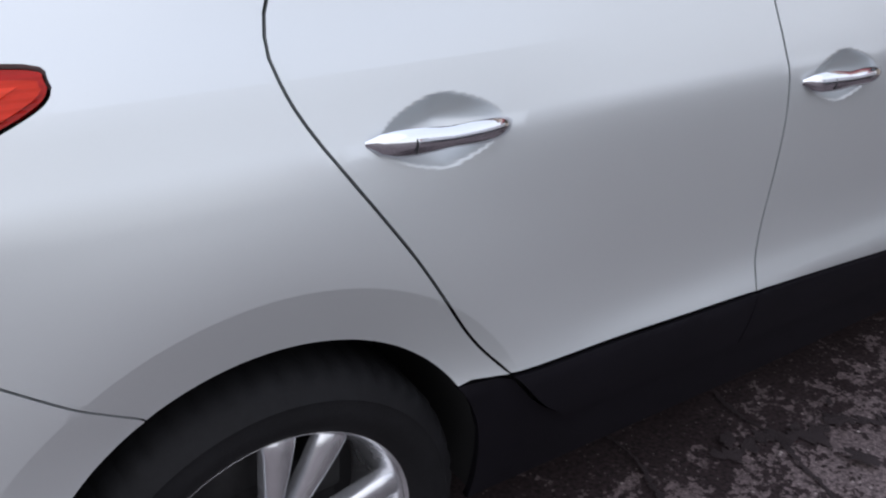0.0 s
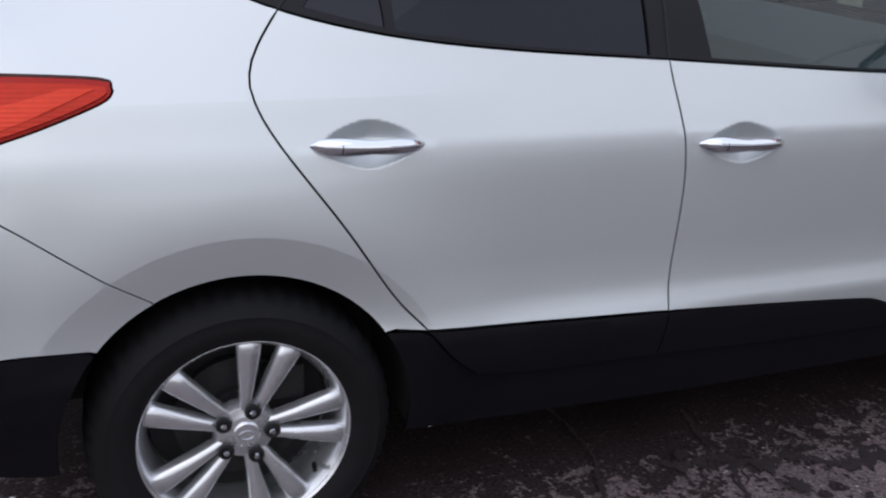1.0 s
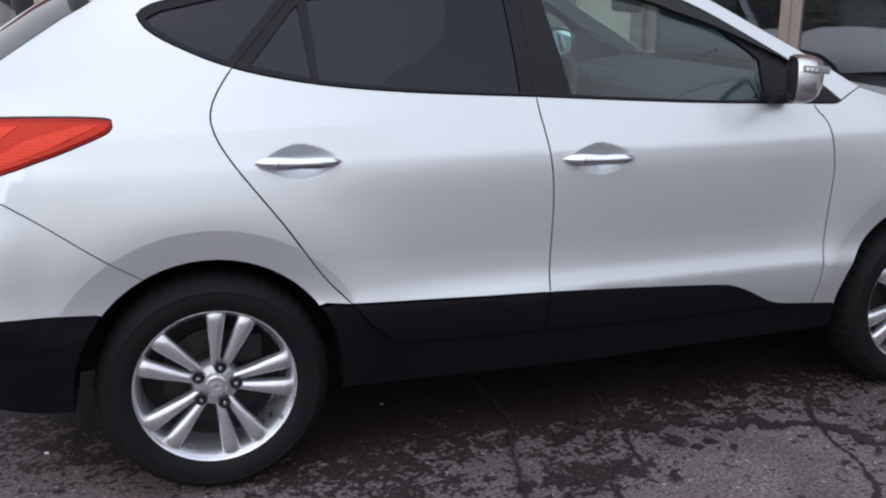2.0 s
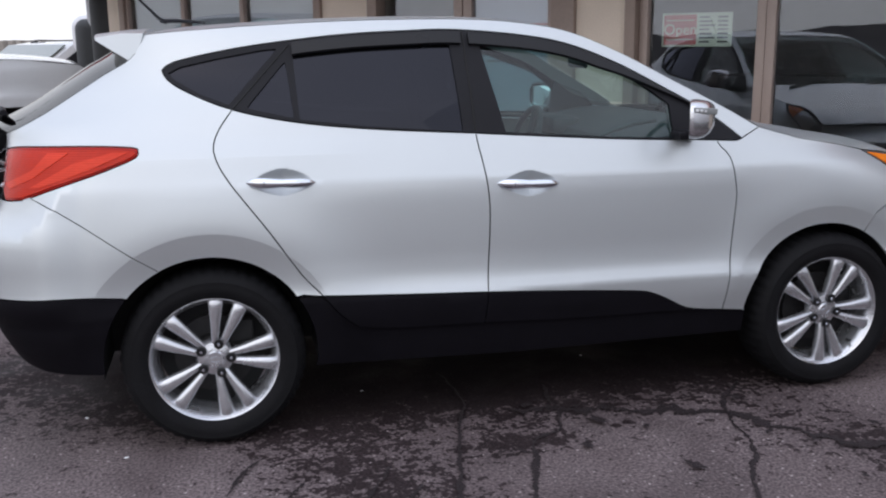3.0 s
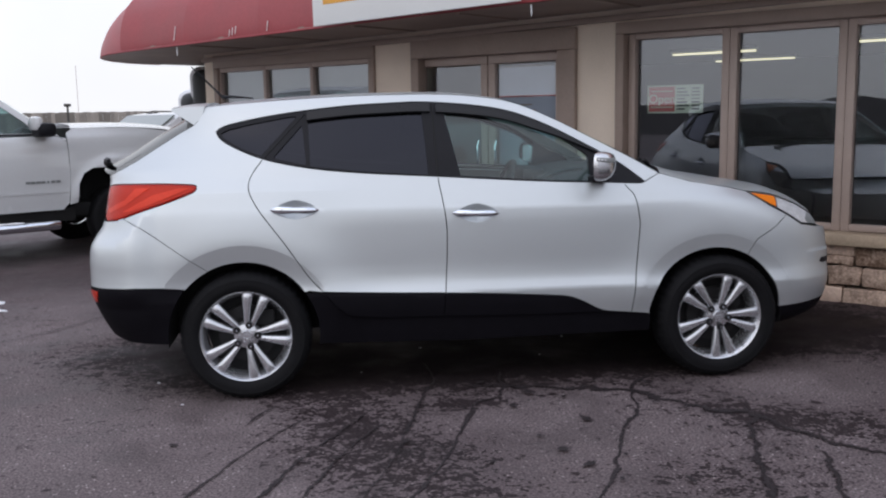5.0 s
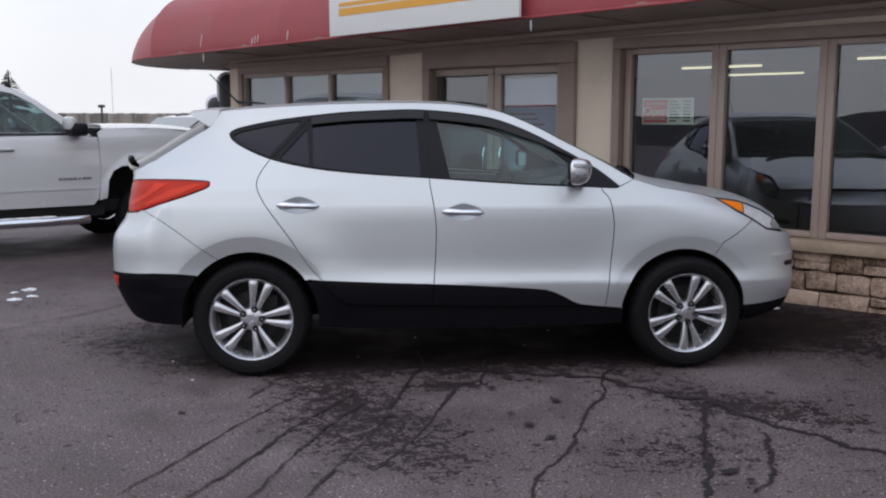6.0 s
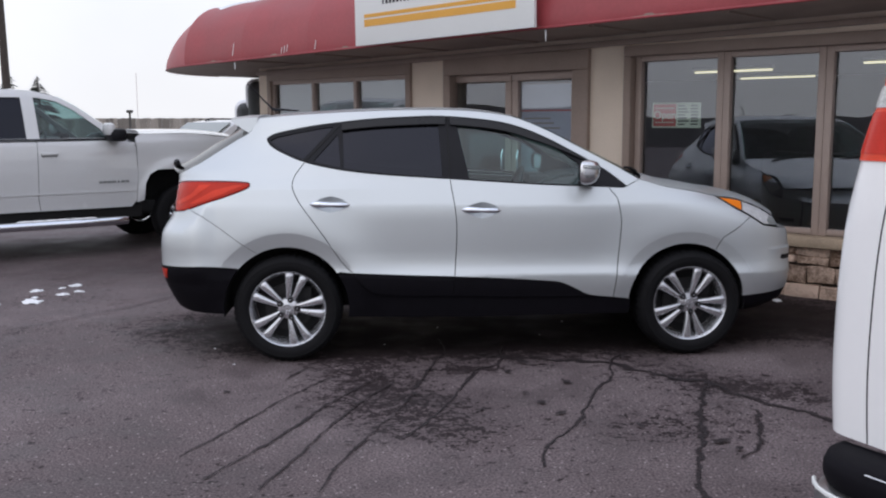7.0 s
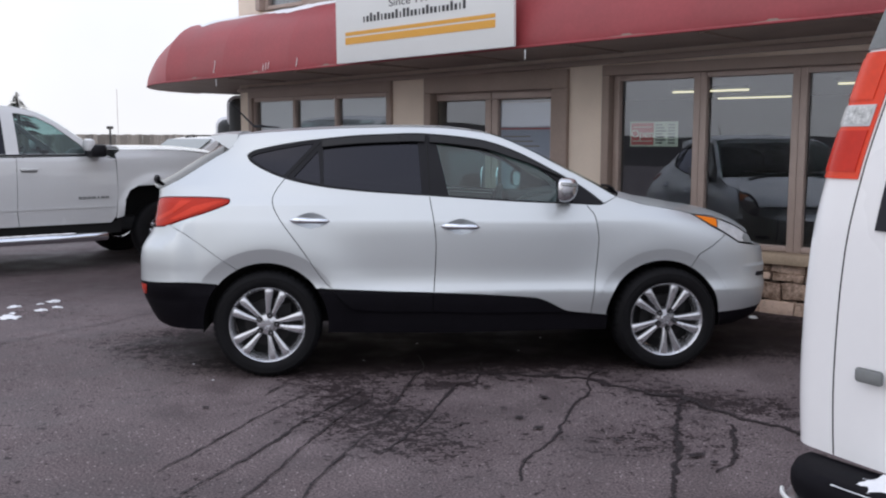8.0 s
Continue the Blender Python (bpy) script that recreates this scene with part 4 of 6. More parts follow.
for u in np.arange(AW0 - 0.2, -1.6, 0.06):
    reach = 0.50 + 0.22 * noise.noise(Vector((u * 1.1, 3, 0))) + 0.16 * noise.noise(Vector((u * 4.0, 1, 0)))
    row = []
    for k in range(9):
        f = k / 8
        y = AWY + 0.95 - reach * f
        z = float(np.interp(y, [q[0] for q in top_line[3:]], [q[1] for q in top_line[3:]]))
        puff = 0.035 * (1 - f ** 3) * (1 + 0.7 * noise.noise(Vector((u * 3, y * 5, 2)))) * min(1.0, (u - AW0 + 0.2) / 0.5)
        row.append((u, y, z + puff - 0.004))
    rows.append(row)
loft(bm, rows, closed=False, caps=False)
tagged(part("awning_snow", bm, SNOW, angle=80), "thin ragged snow lying along the top of the awning", "snow", kind="stuff").matrix_basis = AWN

# ---- sign board on the awning front ----
board = thing("sign_board", "white shop sign board with black lettering and gold stripes", "sign", AWN)
SU0, SU1, SY, SZ0 = -1.92, 0.375, AWY - 0.085, AZ0 + 0.0
part("panel", box(bmesh.new(), ((SU0 + SU1) / 2, SY, SZ0 + 0.62), (SU1 - SU0, 0.035, 1.24), 0.004), SIGN_WHITE, board)
part("gold_stripe", box(bmesh.new(), ((SU0 + SU1) / 2 - 0.03, SY - 0.0195, SZ0 + 0.218), (1.95, 0.004, 0.070)), SIGN_GOLD, board)
part("gold_stripe", box(bmesh.new(), ((SU0 + SU1) / 2 - 0.03, SY - 0.0195, SZ0 + 0.288), (1.95, 0.004, 0.036)), SIGN_GOLD, board)
rnd = random.Random(21)
for i in range(27):
    hgt = rnd.choice((0.056, 0.059, 0.082))
    part("web_address_bar", box(bmesh.new(), (SU0 + 0.42 + 0.0505 * i, SY - 0.0195, SZ0 + 0.385 + hgt / 2), (0.030 if i % 5 else 0.016, 0.004, hgt)), SIGN_BLACK, board)
lettering("Since 197", 0.105, (SU0 + 1.04, SY - 0.0185, SZ0 + 0.535), SIGN_BLACK, board, "words", squash=1.35)
for i, wd in enumerate((0.5, 0.45, 0.55)):
    part("name_bar", box(bmesh.new(), (SU0 + 0.55 + i * 0.62, SY - 0.0195, SZ0 + 0.76), (wd, 0.004, 0.2)), SIGN_BLACK, board)

# ---- the silver car ----
def spline(pts):
    """A smooth curve y(x) through the points, without overshoot."""
    p = np.array(pts, float)
    x, y = p[:, 0], p[:, 1]
    d = np.diff(y) / np.diff(x)
    m = np.zeros(len(x))
    m[0], m[-1] = d[0], d[-1]
    for i in range(1, len(x) - 1):
        if d[i - 1] * d[i] > 0:
            a, b = x[i] - x[i - 1], x[i + 1] - x[i]
            m[i] = 3 * (a + b) / ((2 * b + a) / d[i - 1] + (b + 2 * a) / d[i])

    def at(v):
        v = np.clip(np.asarray(v, float), x[0], x[-1])
        i = np.clip(np.searchsorted(x, v) - 1, 0, len(x) - 2)
        h = x[i + 1] - x[i]
        s = (v - x[i]) / h
        return (y[i] * (1 + 2 * s) * (1 - s) ** 2 + m[i] * h * s * (1 - s) ** 2
                + y[i + 1] * s * s * (3 - 2 * s) + m[i + 1] * h * s * s * (s - 1))
    return at


def ease(v, a, b):
    s = np.clip((np.asarray(v, float) - a) / (b - a), 0, 1)
    return s * s * (3 - 2 * s)


# ---- the silver car's flank: its half width at a length x (rear axle 0, front axle 2.64) and a height z
WHEELS = ((-0.005, 0.340), (2.615, 0.340))
FLANK = spline([(0.15, 0.83), (0.28, 0.868), (0.40, 0.886), (0.48, 0.900), (0.528, 0.9025), (0.550, 0.8955), (0.575, 0.8850), (0.602, 0.8765), (0.65, 0.8705), (0.70, 0.8685), (0.80, 0.8688), (0.86, 0.8684),
                (0.92, 0.8670), (0.96, 0.8640), (0.99, 0.8600), (1.015, 0.8505), (1.06, 0.832), (1.11, 0.8105), (1.17, 0.785), (1.27, 0.747), (1.42, 0.675), (1.56, 0.600), (1.66, 0.52)])
NOSE = spline([(0.15, 3.05), (0.27, 3.24), (0.33, 3.36), (0.45, 3.405), (0.62, 3.415), (0.76, 3.40), (0.84, 3.37), (0.92, 3.28), (1.0, 3.12), (1.1, 2.75), (1.25, 2.2), (1.7, 1.4)])
TAIL = spline([(0.15, -0.62), (0.30, -0.72), (0.40, -0.78), (0.58, -0.835), (0.72, -0.835), (0.81, -0.826), (0.86, -0.806), (0.91, -0.772), (0.95, -0.758), (1.0, -0.747), (1.15, -0.735), (1.21, -0.745), (1.25, -0.70), (1.35, -0.54), (1.47, -0.30), (1.6, -0.25), (1.7, -0.2)])
CABIN = spline([(-0.8, 0.26), (-0.5, 0.17), (-0.3, 0.125), (-0.15, 0.09), (0.0, 0.065), (0.25, 0.035), (0.6, 0.01), (1.0, 0.0), (1.7, 0.0), (2.0, 0.012), (2.3, 0.03), (3.5, 0.05)])


def half_width(x, z):
    x, z = np.asarray(x, float), np.asarray(z, float)
    w = FLANK(z) - CABIN(x) * ease(z, 1.08, 1.42)
    # fuller quarter
    w = w + 0.014 * (1 - ease(x, -0.45, 0.95)) * (1 - ease(z, 0.72, 1.05)) * ease(z, 0.5, 0.62)
    # faint crease from the tail lamp, dying out ahead of the rear handle
    w = w + 0.0062 * (1 - ease(x, 0.30, 0.70)) * ease(x, -0.5, -0.2) * np.clip(np.minimum((z - 1.01) / 0.09, (1.175 - z) / 0.075), 0, 1)
    # wheel arch flares with a crisp shoulder
    for wx, wz in WHEELS:
        r = np.hypot(x - wx, (z - wz) * 1.02)
        if wx < 1:
            b = np.where(r > 0.497, 0.020 * np.exp(-((r - 0.497) / 0.17) ** 2), 0.020 - 0.24 * np.maximum(0.497 - r, 0))
        else:       # a softer shoulder round the front wheel
            b = np.where(r > 0.476, 0.013 * np.exp(-((r - 0.476) / 0.15) ** 2), 0.013 - 0.13 * np.maximum(0.476 - r, 0))
        w = w + b * np.clip((0.965 - w) / 0.09, 0, 1) * ease(z, 0.25, 0.5)
    # ledge of the rear bumper
    crease = 0.828 + 3.2 * np.maximum(x + 0.72, 0) ** 2
    w = w + 0.046 * ease(-x, 0.42, 0.60) * (1 - np.clip((z - crease) / 0.095, 0, 1)) ** 2 * ease(z, 0.5, 0.6)
    # fold of the front bumper above its fog slot
    fold = 0.676
    w = w + 0.013 * ease(x, 3.17, 3.27) * np.where(z > fold, 1 - np.clip((z - fold) / 0.009, 0, 1), (1 - np.clip((fold - z) / 0.12, 0, 1)) ** 1.5)
    # rounded corners in plan
    a = np.clip((x - TAIL(z)) / 0.42, 0, 1)
    c = np.clip((NOSE(z) - x) / 0.75, 0, 1)
    return w - 0.30 * (1 - np.sqrt(1 - (1 - a) ** 2.4)) * (1 - 0.85 * ease(z, 1.15, 1.35)) - 0.32 * (1 - np.sqrt(1 - (1 - c) ** 2.6)) * (1 - ease(z, 1.0, 1.15))


GRIPS = ((0.281, 1.002), (1.254, 0.959))


def flank(x, z):
    """The flank with the finger hollows behind the door handles."""
    w = half_width(x, z)
    for gx, gz in GRIPS:
        d = (np.abs(np.asarray(x, float) - gx - 0.006) / 0.112) ** 1.35 + (np.abs(np.asarray(z, float) - gz - 0.003) / 0.051) ** 1.8
        w = w - 0.040 * np.clip(1.0 - d, 0.0, 1.0) ** 1.15
    return w


suv = thing("suv_car", "silver compact suv with black lower cladding, parked on wet asphalt", "car", pose(0, 0, 0.018))

REAR_GAP = curve_line([(0.117, 1.272), (0.066, 1.203), (0.042, 1.150), (0.046, 1.098), (0.090, 1.013), (0.224, 0.828), (0.338, 0.656), (0.418, 0.566), (0.487, 0.484), (0.556, 0.428)])
MID_GAP = curve_line([(1.047, 1.42), (1.057, 1.162), (1.074, 1.043), (1.088, 0.94), (1.094, 0.85), (1.090, 0.70), (1.078, 0.535), (1.066, 0.41)])
FRONT_GAP = curve_line([(2.060, 1.222), (2.098, 1.092), (2.144, 1.033), (2.168, 0.90), (2.169, 0.85), (2.152, 0.665), (2.119, 0.384)])
BELT = curve_line([(-0.138, 1.420), (-0.118, 1.383), (-0.040, 1.334), (0.117, 1.271), (0.341, 1.222), (0.626, 1.189), (1.055, 1.160), (1.640, 1.121), (2.0, 1.106), (2.190, 1.098), (2.215, 1.106)])
LIGHT_TOP = curve_line([(-0.138, 1.420), (-0.095, 1.449), (0.062, 1.485), (0.255, 1.516), (0.549, 1.548), (0.80, 1.561), (1.008, 1.565), (1.279, 1.543), (1.482, 1.506), (1.679, 1.431), (1.873, 1.330), (2.070, 1.217), (2.215, 1.106)])
CLAD_TOP = curve_line([(0.20, 0.578), (0.418, 0.566), (0.750, 0.547), (1.078, 0.535), (1.40, 0.518), (1.70, 0.497), (1.78, 0.484), (1.845, 0.457), (1.900, 0.428), (1.950, 0.404), (2.02, 0.392), (2.119, 0.384), (2.30, 0.368)])
CLAD_LOW = curve_line([(0.30, 0.455), (0.556, 0.428), (0.75, 0.410), (1.066, 0.405), (1.45, 0.394), (1.95, 0.392), (2.119, 0.384)])
ROOF_EDGE = curve_line([(-0.21, 1.555), (-0.04, 1.570), (0.26, 1.589), (0.55, 1.602), (0.85, 1.608), (1.09, 1.606), (1.29, 1.592), (1.50, 1.555), (1.71, 1.469), (1.925, 1.357), (2.146, 1.240), (2.27, 1.168)])
BUMPER_GAP = [(-0.640, 0.985), (-0.519, 0.935), (-0.406, 0.854), (-0.277, 0.759), (-0.190, 0.697)]
LAMP_LOW = curve_line([(-0.640, 0.968), (-0.511, 1.015), (-0.375, 1.058), (-0.262, 1.100), (-0.232, 1.118), (-0.230, 1.132), (-0.245, 1.146), (-0.37, 1.154), (-0.505, 1.155), (-0.66, 1.150), (-0.73, 1.135)], 0.005)
HATCH = curve_line([(-0.735, 1.188), (-0.673, 1.214), (-0.574, 1.266), (-0.439, 1.352), (-0.350, 1.409), (-0.262, 1.460), (-0.228, 1.505), (-0.210, 1.560)])
RA, FA = (-0.005, 0.338, 0.396), (2.612, 0.340, 0.388)     # wheel openings: centre and radius
HEADLAMP = [(2.820, 1.032), (2.985, 1.008), (3.130, 0.955), (3.240, 0.888), (3.268, 0.825), (3.146, 0.842), (3.044, 0.905), (2.943, 0.957)]


FLARES = [(WHEELS[0][0], WHEELS[0][1], 0.497), (WHEELS[1][0], WHEELS[1][1], 0.476)]


def build_flank(side):
    quarter = joined(between(BELT, 0.117, -0.138), between(LIGHT_TOP, -0.138, 2.215), [(2.225, 1.112), (2.30, 1.150)], between(ROOF_EDGE, 2.27, -0.21),
                     HATCH[::-1], [(-0.735, 1.160)], LAMP_LOW[::-1], BUMPER_GAP, arc(*RA, 117, 35), [(0.345, 0.571), (0.418, 0.566)], between(REAR_GAP, 0.566, 1.271, 1))
    panel("body_side", flank, quarter, SILVER, suv, side, gap=0.0024, res=0.028, creases=FLARES, rows=(1.10,))
    rear = joined(between(BELT, 0.117, 1.057), between(MID_GAP, 1.160, 0.535, 1), between(CLAD_TOP, 1.078, 0.418), between(REAR_GAP, 0.566, 1.271, 1))
    rdoor = panel("rear_door", flank, rear, SILVER, suv, side, res=0.028, creases=FLARES, rows=(1.10,), fine=((GRIPS[0][0], GRIPS[0][1], 0.15, 0.005),))
    front = joined(between(BELT, 1.057, 2.098), between(FRONT_GAP, 1.092, 0.384, 1), between(CLAD_TOP, 2.119, 1.078), between(MID_GAP, 0.535, 1.160, 1))
    fdoor = panel("front_door", flank, front, SILVER, suv, side, res=0.028, fine=((GRIPS[1][0], GRIPS[1][1], 0.15, 0.005),))
    panel("door_cladding", flank, joined(between(CLAD_TOP, 0.418, 1.078), between(CLAD_LOW, 1.066, 0.556), between(REAR_GAP, 0.428, 0.566, 1)), CLADDING, rdoor, side, out=0.006)
    panel("door_cladding", flank, joined(between(CLAD_TOP, 1.078, 2.0), between(CLAD_LOW, 2.05, 1.066)), CLADDING, fdoor, side, out=0.006)
    sill = joined([(0.40, 0.560)], between(REAR_GAP, 0.55, 0.428, 1), between(CLAD_LOW, 0.556, 2.119), [(2.24, 0.372), (2.235, 0.27), (1.2, 0.255), (0.42, 0.27)], arc(*RA, -10, 34))
    panel("sill", flank, sill, CLADDING, suv, side, out=-0.012)
    fender = joined(between(BELT, 2.098, 2.215), [(2.225, 1.112), (2.30, 1.150)], [(2.48, 1.100), (2.70, 1.062), (2.815, 1.036)], [(2.943, 0.953), (3.048, 0.898)],
                    [(2.95, 0.826), (2.850, 0.770), (2.797, 0.682)], arc(*FA, 61.5, 176), [(2.225, 0.372), (2.119, 0.384)], between(FRONT_GAP, 0.384, 1.092, 1))
    panel("front_fender", flank, fender, SILVER, suv, side, res=0.028, creases=FLARES)
    nose = [(float(NOSE(z)) - 0.003, z) for z in np.linspace(0.80, 0.40, 14)]
    bump = joined([(2.797, 0.682), (2.850, 0.770), (2.95, 0.826), (3.048, 0.898), (3.146, 0.838), (3.262, 0.818)], nose, [(3.2, 0.385), (2.995, 0.375)], arc(*FA, 6, 61.5))
    fb = panel("front_bumper_side", flank, bump, SILVER, suv, side, res=0.018, creases=FLARES, rows=(0.676,))
    chin = [(float(NOSE(z)) - 0.004, z) for z in np.linspace(0.398, 0.27, 6)]
    panel("front_bumper_lip", flank, joined([(2.995, 0.375), (3.2, 0.385)], chin, [(3.0, 0.268)], arc(*FA, -10, 5)), CLADDING, fb, side, out=0.002)
    panel("fog_lamp_recess", flank, [(3.285, 0.612), (3.30, 0.636), (3.39, 0.632), (3.39, 0.600), (3.31, 0.600)], TRIM_BLACK, fb, side, out=0.004)
    tail = [(float(TAIL(z)) + 0.003, z) for z in np.linspace(0.615, 0.95, 14)]
    rb = joined(BUMPER_GAP[::-1], [(-0.645, 0.966), (-0.72, 0.955)], tail[::-1], [(-0.55, 0.624), (-0.415, 0.615), (-0.318, 0.603)], arc(*RA, 139, 117))
    rbump = panel("rear_bumper_side", flank, rb, SILVER, suv, side, gap=0.0012, res=0.025, creases=FLARES)
    low = [(float(TAIL(z)) + 0.004, z) for z in np.linspace(0.34, 0.613, 10)]
    panel("rear_bumper_cladding", flank, joined([(-0.318, 0.603), (-0.415, 0.615), (-0.55, 0.624)], low[::-1], [(-0.62, 0.312), (-0.415, 0.305)], arc(*RA, 184, 140)), CLADDING, rbump, side, out=0.004)
    panel("reflector", flank, [(-0.822, 0.525), (-0.775, 0.53), (-0.765, 0.60), (-0.826, 0.60)], RED_LENS, rbump, side, out=0.010)
    # daylight opening: black surround and panes
    q_glass = [(-0.112, 1.408), (-0.07, 1.428), (0.07, 1.458), (0.24, 1.488), (0.298, 1.494), (0.105, 1.292), (0.0, 1.333), (-0.09, 1.385)]
    t_glass = [(0.175, 1.277), (0.327, 1.443), (0.345, 1.238)]
    r_glass = [(0.372, 1.232), (0.362, 1.492), (0.549, 1.512), (0.80, 1.525), (0.985, 1.528), (1.005, 1.172), (0.626, 1.201)]
    f_glass = [(1.112, 1.515), (1.27, 1.508), (1.436, 1.478), (1.60, 1.430), (1.716, 1.382), (1.82, 1.312), (1.902, 1.250), (1.905, 1.120), (1.64, 1.131), (1.185, 1.163)]
    panes = [curve_close(q, 0.02) for q in (q_glass, t_glass, r_glass, f_glass)]
    opening = joined(BELT, LIGHT_TOP[::-1])
    surround = panel("window_surround", flank, opening, TRIM_BLACK, suv, side, out=-0.004, holes=panes, res=0.03)
    for q, glass, owner in zip(panes, (PRIVACY, PRIVACY, PRIVACY, CLEAR), (surround, rdoor, rdoor, fdoor)):
        panel("window_pane", flank, q, glass, owner, side, gap=-0.004, thick=0, out=-0.012, res=0.04)
    # shut lines across the surround
    for pts in ([(0.117, 1.271), (0.345, 1.508)], [(1.047, 1.555), (1.050, 1.42), (1.057, 1.162)]):
        line = curve_line(pts, 0.03)
        bm = bmesh.new()
        tube(bm, [(x, side * (float(flank(x, z)) - 0.004), z) for x, z in line], 0.004, 6)
        part("door_seal", bm, DARK, surround)
    # rain visors
    for top, a, b, owner in ((LIGHT_TOP, 0.355, 1.035, rdoor), (LIGHT_TOP, 1.065, 2.03, fdoor)):
        up = between(top, a, b)
        dn = [(x, z - (0.055 if x < 1.6 else 0.055 - 0.05 * (x - 1.6) / 0.45)) for x, z in up]
        up = [(x, z - 0.006) for x, z in up]
        panel("rain_visor", lambda x, z: flank(x, z) + 0.016, joined(up, dn[::-1]), VISOR, owner, side, thick=0.020)
    # tail lamp: three bands of lens under a dark rim
    outer = joined(LAMP_LOW, [(-0.748, 1.08), (-0.752, 1.0), (-0.72, 0.957)])
    lamp = panel("tail_lamp", flank, outer, RED_DEEP, suv, side, out=0.002, thick=0.03, label="red wrap-round tail lamp")
    body = shrunk(outer, 0.008)
    panel("lens", flank, joined(body), RED_LENS, lamp, side, out=0.009, thick=0.012)
    panel("light_band", flank, [(-0.55, 1.136), (-0.47, 1.136), (-0.60, 1.045), (-0.70, 1.000), (-0.72, 1.02), (-0.61, 1.075)], RED_BRIGHT, lamp, side, out=0.011, thick=0.004)
    panel("light_band", flank, [(-0.46, 1.100), (-0.32, 1.136), (-0.26, 1.132), (-0.40, 1.072), (-0.58, 1.012), (-0.62, 1.012)], RED_BRIGHT, lamp, side, out=0.011, thick=0.004)
    # headlamp
    head = panel("headlamp", flank, curve_close(HEADLAMP, 0.02), CABIN_DARK, suv, side, out=-0.002, thick=0.03, label="clear headlamp with an amber rear corner")
    panel("lens", flank, [(3.012, 0.994), (3.13, 0.951), (3.237, 0.887), (3.264, 0.829), (3.147, 0.846), (3.048, 0.907), (2.994, 0.940)], LAMP_CLEAR, head, side, out=0.004)
    panel("amber_lens", flank, [(2.85, 1.024), (2.985, 1.004), (3.006, 0.996), (2.988, 0.943), (2.95, 0.960)], AMBER, head, side, out=0.004)
    panel("lamp_bezel", flank, [(3.205, 0.902), (3.237, 0.884), (3.262, 0.831), (3.19, 0.842), (3.175, 0.87)], CABIN_GREY, head, side, out=0.007)
    # handles
    for (gx, gz), owner in zip(GRIPS, (rdoor, fdoor)):
        tilt = -0.028
        rings = []
        for k in range(15):
            s = -1 + 2 * k / 14
            x = gx + 0.129 * s
            z = gz + tilt * 0.129 * s + 0.002
            e = max(1 - abs(s) ** 3.4, 0.03)
            y0 = float(half_width(x, z)) - 0.004 + 0.024 * e ** 0.6
            h, d = (0.0165 + 0.0075 * abs(s) - 0.003 * s) * e ** 0.55, 0.014 * e ** 0.5
            rings.append([(x, side * (y0 + d * math.cos(t)), z + h * math.sin(t)) for t in np.linspace(0, math.tau, 12, endpoint=False)])
        grip = part("door_handle", loft(bmesh.new(), rings), CHROME, owner, "chrome door handle")
        part("lock_cover_seam", tube(bmesh.new(), [(gx - 0.066, side * (float(half_width(gx - 0.066, gz)) + 0.0305), gz - 0.008), (gx - 0.064, side * (float(half_width(gx - 0.064, gz)) + 0.0315), gz + 0.004), (gx - 0.064, side * (float(half_width(gx, gz)) + 0.029), gz + 0.0135)], 0.0011, 5), DARK, grip)
    # mirror: a cupped housing, open to the rear, lofted along the car
    def mirror_ring(x, y0, y1, z0, z1, n=28):
        ring, lean = [], 0.50 * max(0.0, 1 - (x - 1.86) / 0.10)
        for t in np.linspace(0, math.tau, n, endpoint=False):
            c, q = math.cos(t), math.sin(t)
            y = (y0 + y1) / 2 + (y1 - y0) / 2 * math.copysign(abs(c) ** 0.55, c)
            ring.append((x + lean * (1.02 - y), side * y, (z0 + z1) / 2 + (z1 - z0) / 2 * math.copysign(abs(q) ** 0.55, q)))
        return ring
    rings = [mirror_ring(1.880, 0.855, 1.008, 1.140, 1.268), mirror_ring(1.866, 0.850, 1.014, 1.134, 1.272), mirror_ring(1.862, 0.845, 1.018, 1.130, 1.276), mirror_ring(1.868, 0.842, 1.021, 1.127, 1.279),
             mirror_ring(1.900, 0.840, 1.024, 1.124, 1.281), mirror_ring(1.935, 0.842, 1.020, 1.128, 1.281), mirror_ring(1.965, 0.848, 1.006, 1.140, 1.277), mirror_ring(1.988, 0.860, 0.985, 1.158, 1.268), mirror_ring(2.002, 0.880, 0.955, 1.180, 1.252)]
    mir = part("door_mirror", loft(bmesh.new(), rings), SATIN, fdoor, "chrome door mirror with a turn signal strip", angle=50)
    part("mirror_glass", loft(bmesh.new(), [mirror_ring(1.878, 0.862, 1.001, 1.147, 1.261), mirror_ring(1.874, 0.864, 0.999, 1.149, 1.259)]), CHROME, mir, "mirror pane facing the rear")
    part("mirror_rim", loft(bmesh.new(), [mirror_ring(1.8605, 0.851, 1.012, 1.136, 1.270), mirror_ring(1.8605, 0.859, 1.004, 1.144, 1.262)], caps=False), TRIM_BLACK, mir)
    part("mirror_foot", box(bmesh.new(), (1.945, side * 0.825, 1.128), (0.10, 0.09, 0.035), 0.012), TRIM_BLACK, mir)
    strip = part("signal_strip", box(bmesh.new(), (1.926, side * 1.0215, 1.240), (0.098, 0.010, 0.024), 0.004, pose(0, 0, 0, 0, 4, side * 6.0)), CABIN_GREY, mir, "clear turn signal strip")
    for k in range(5):
        part("signal_lens", box(bmesh.new(), (1.888 + 0.019 * k, side * (1.0275 - 0.0018 * k), 1.2425 - 0.0013 * k), (0.014, 0.006, 0.012), 0.003), LAMP_CLEAR, strip)
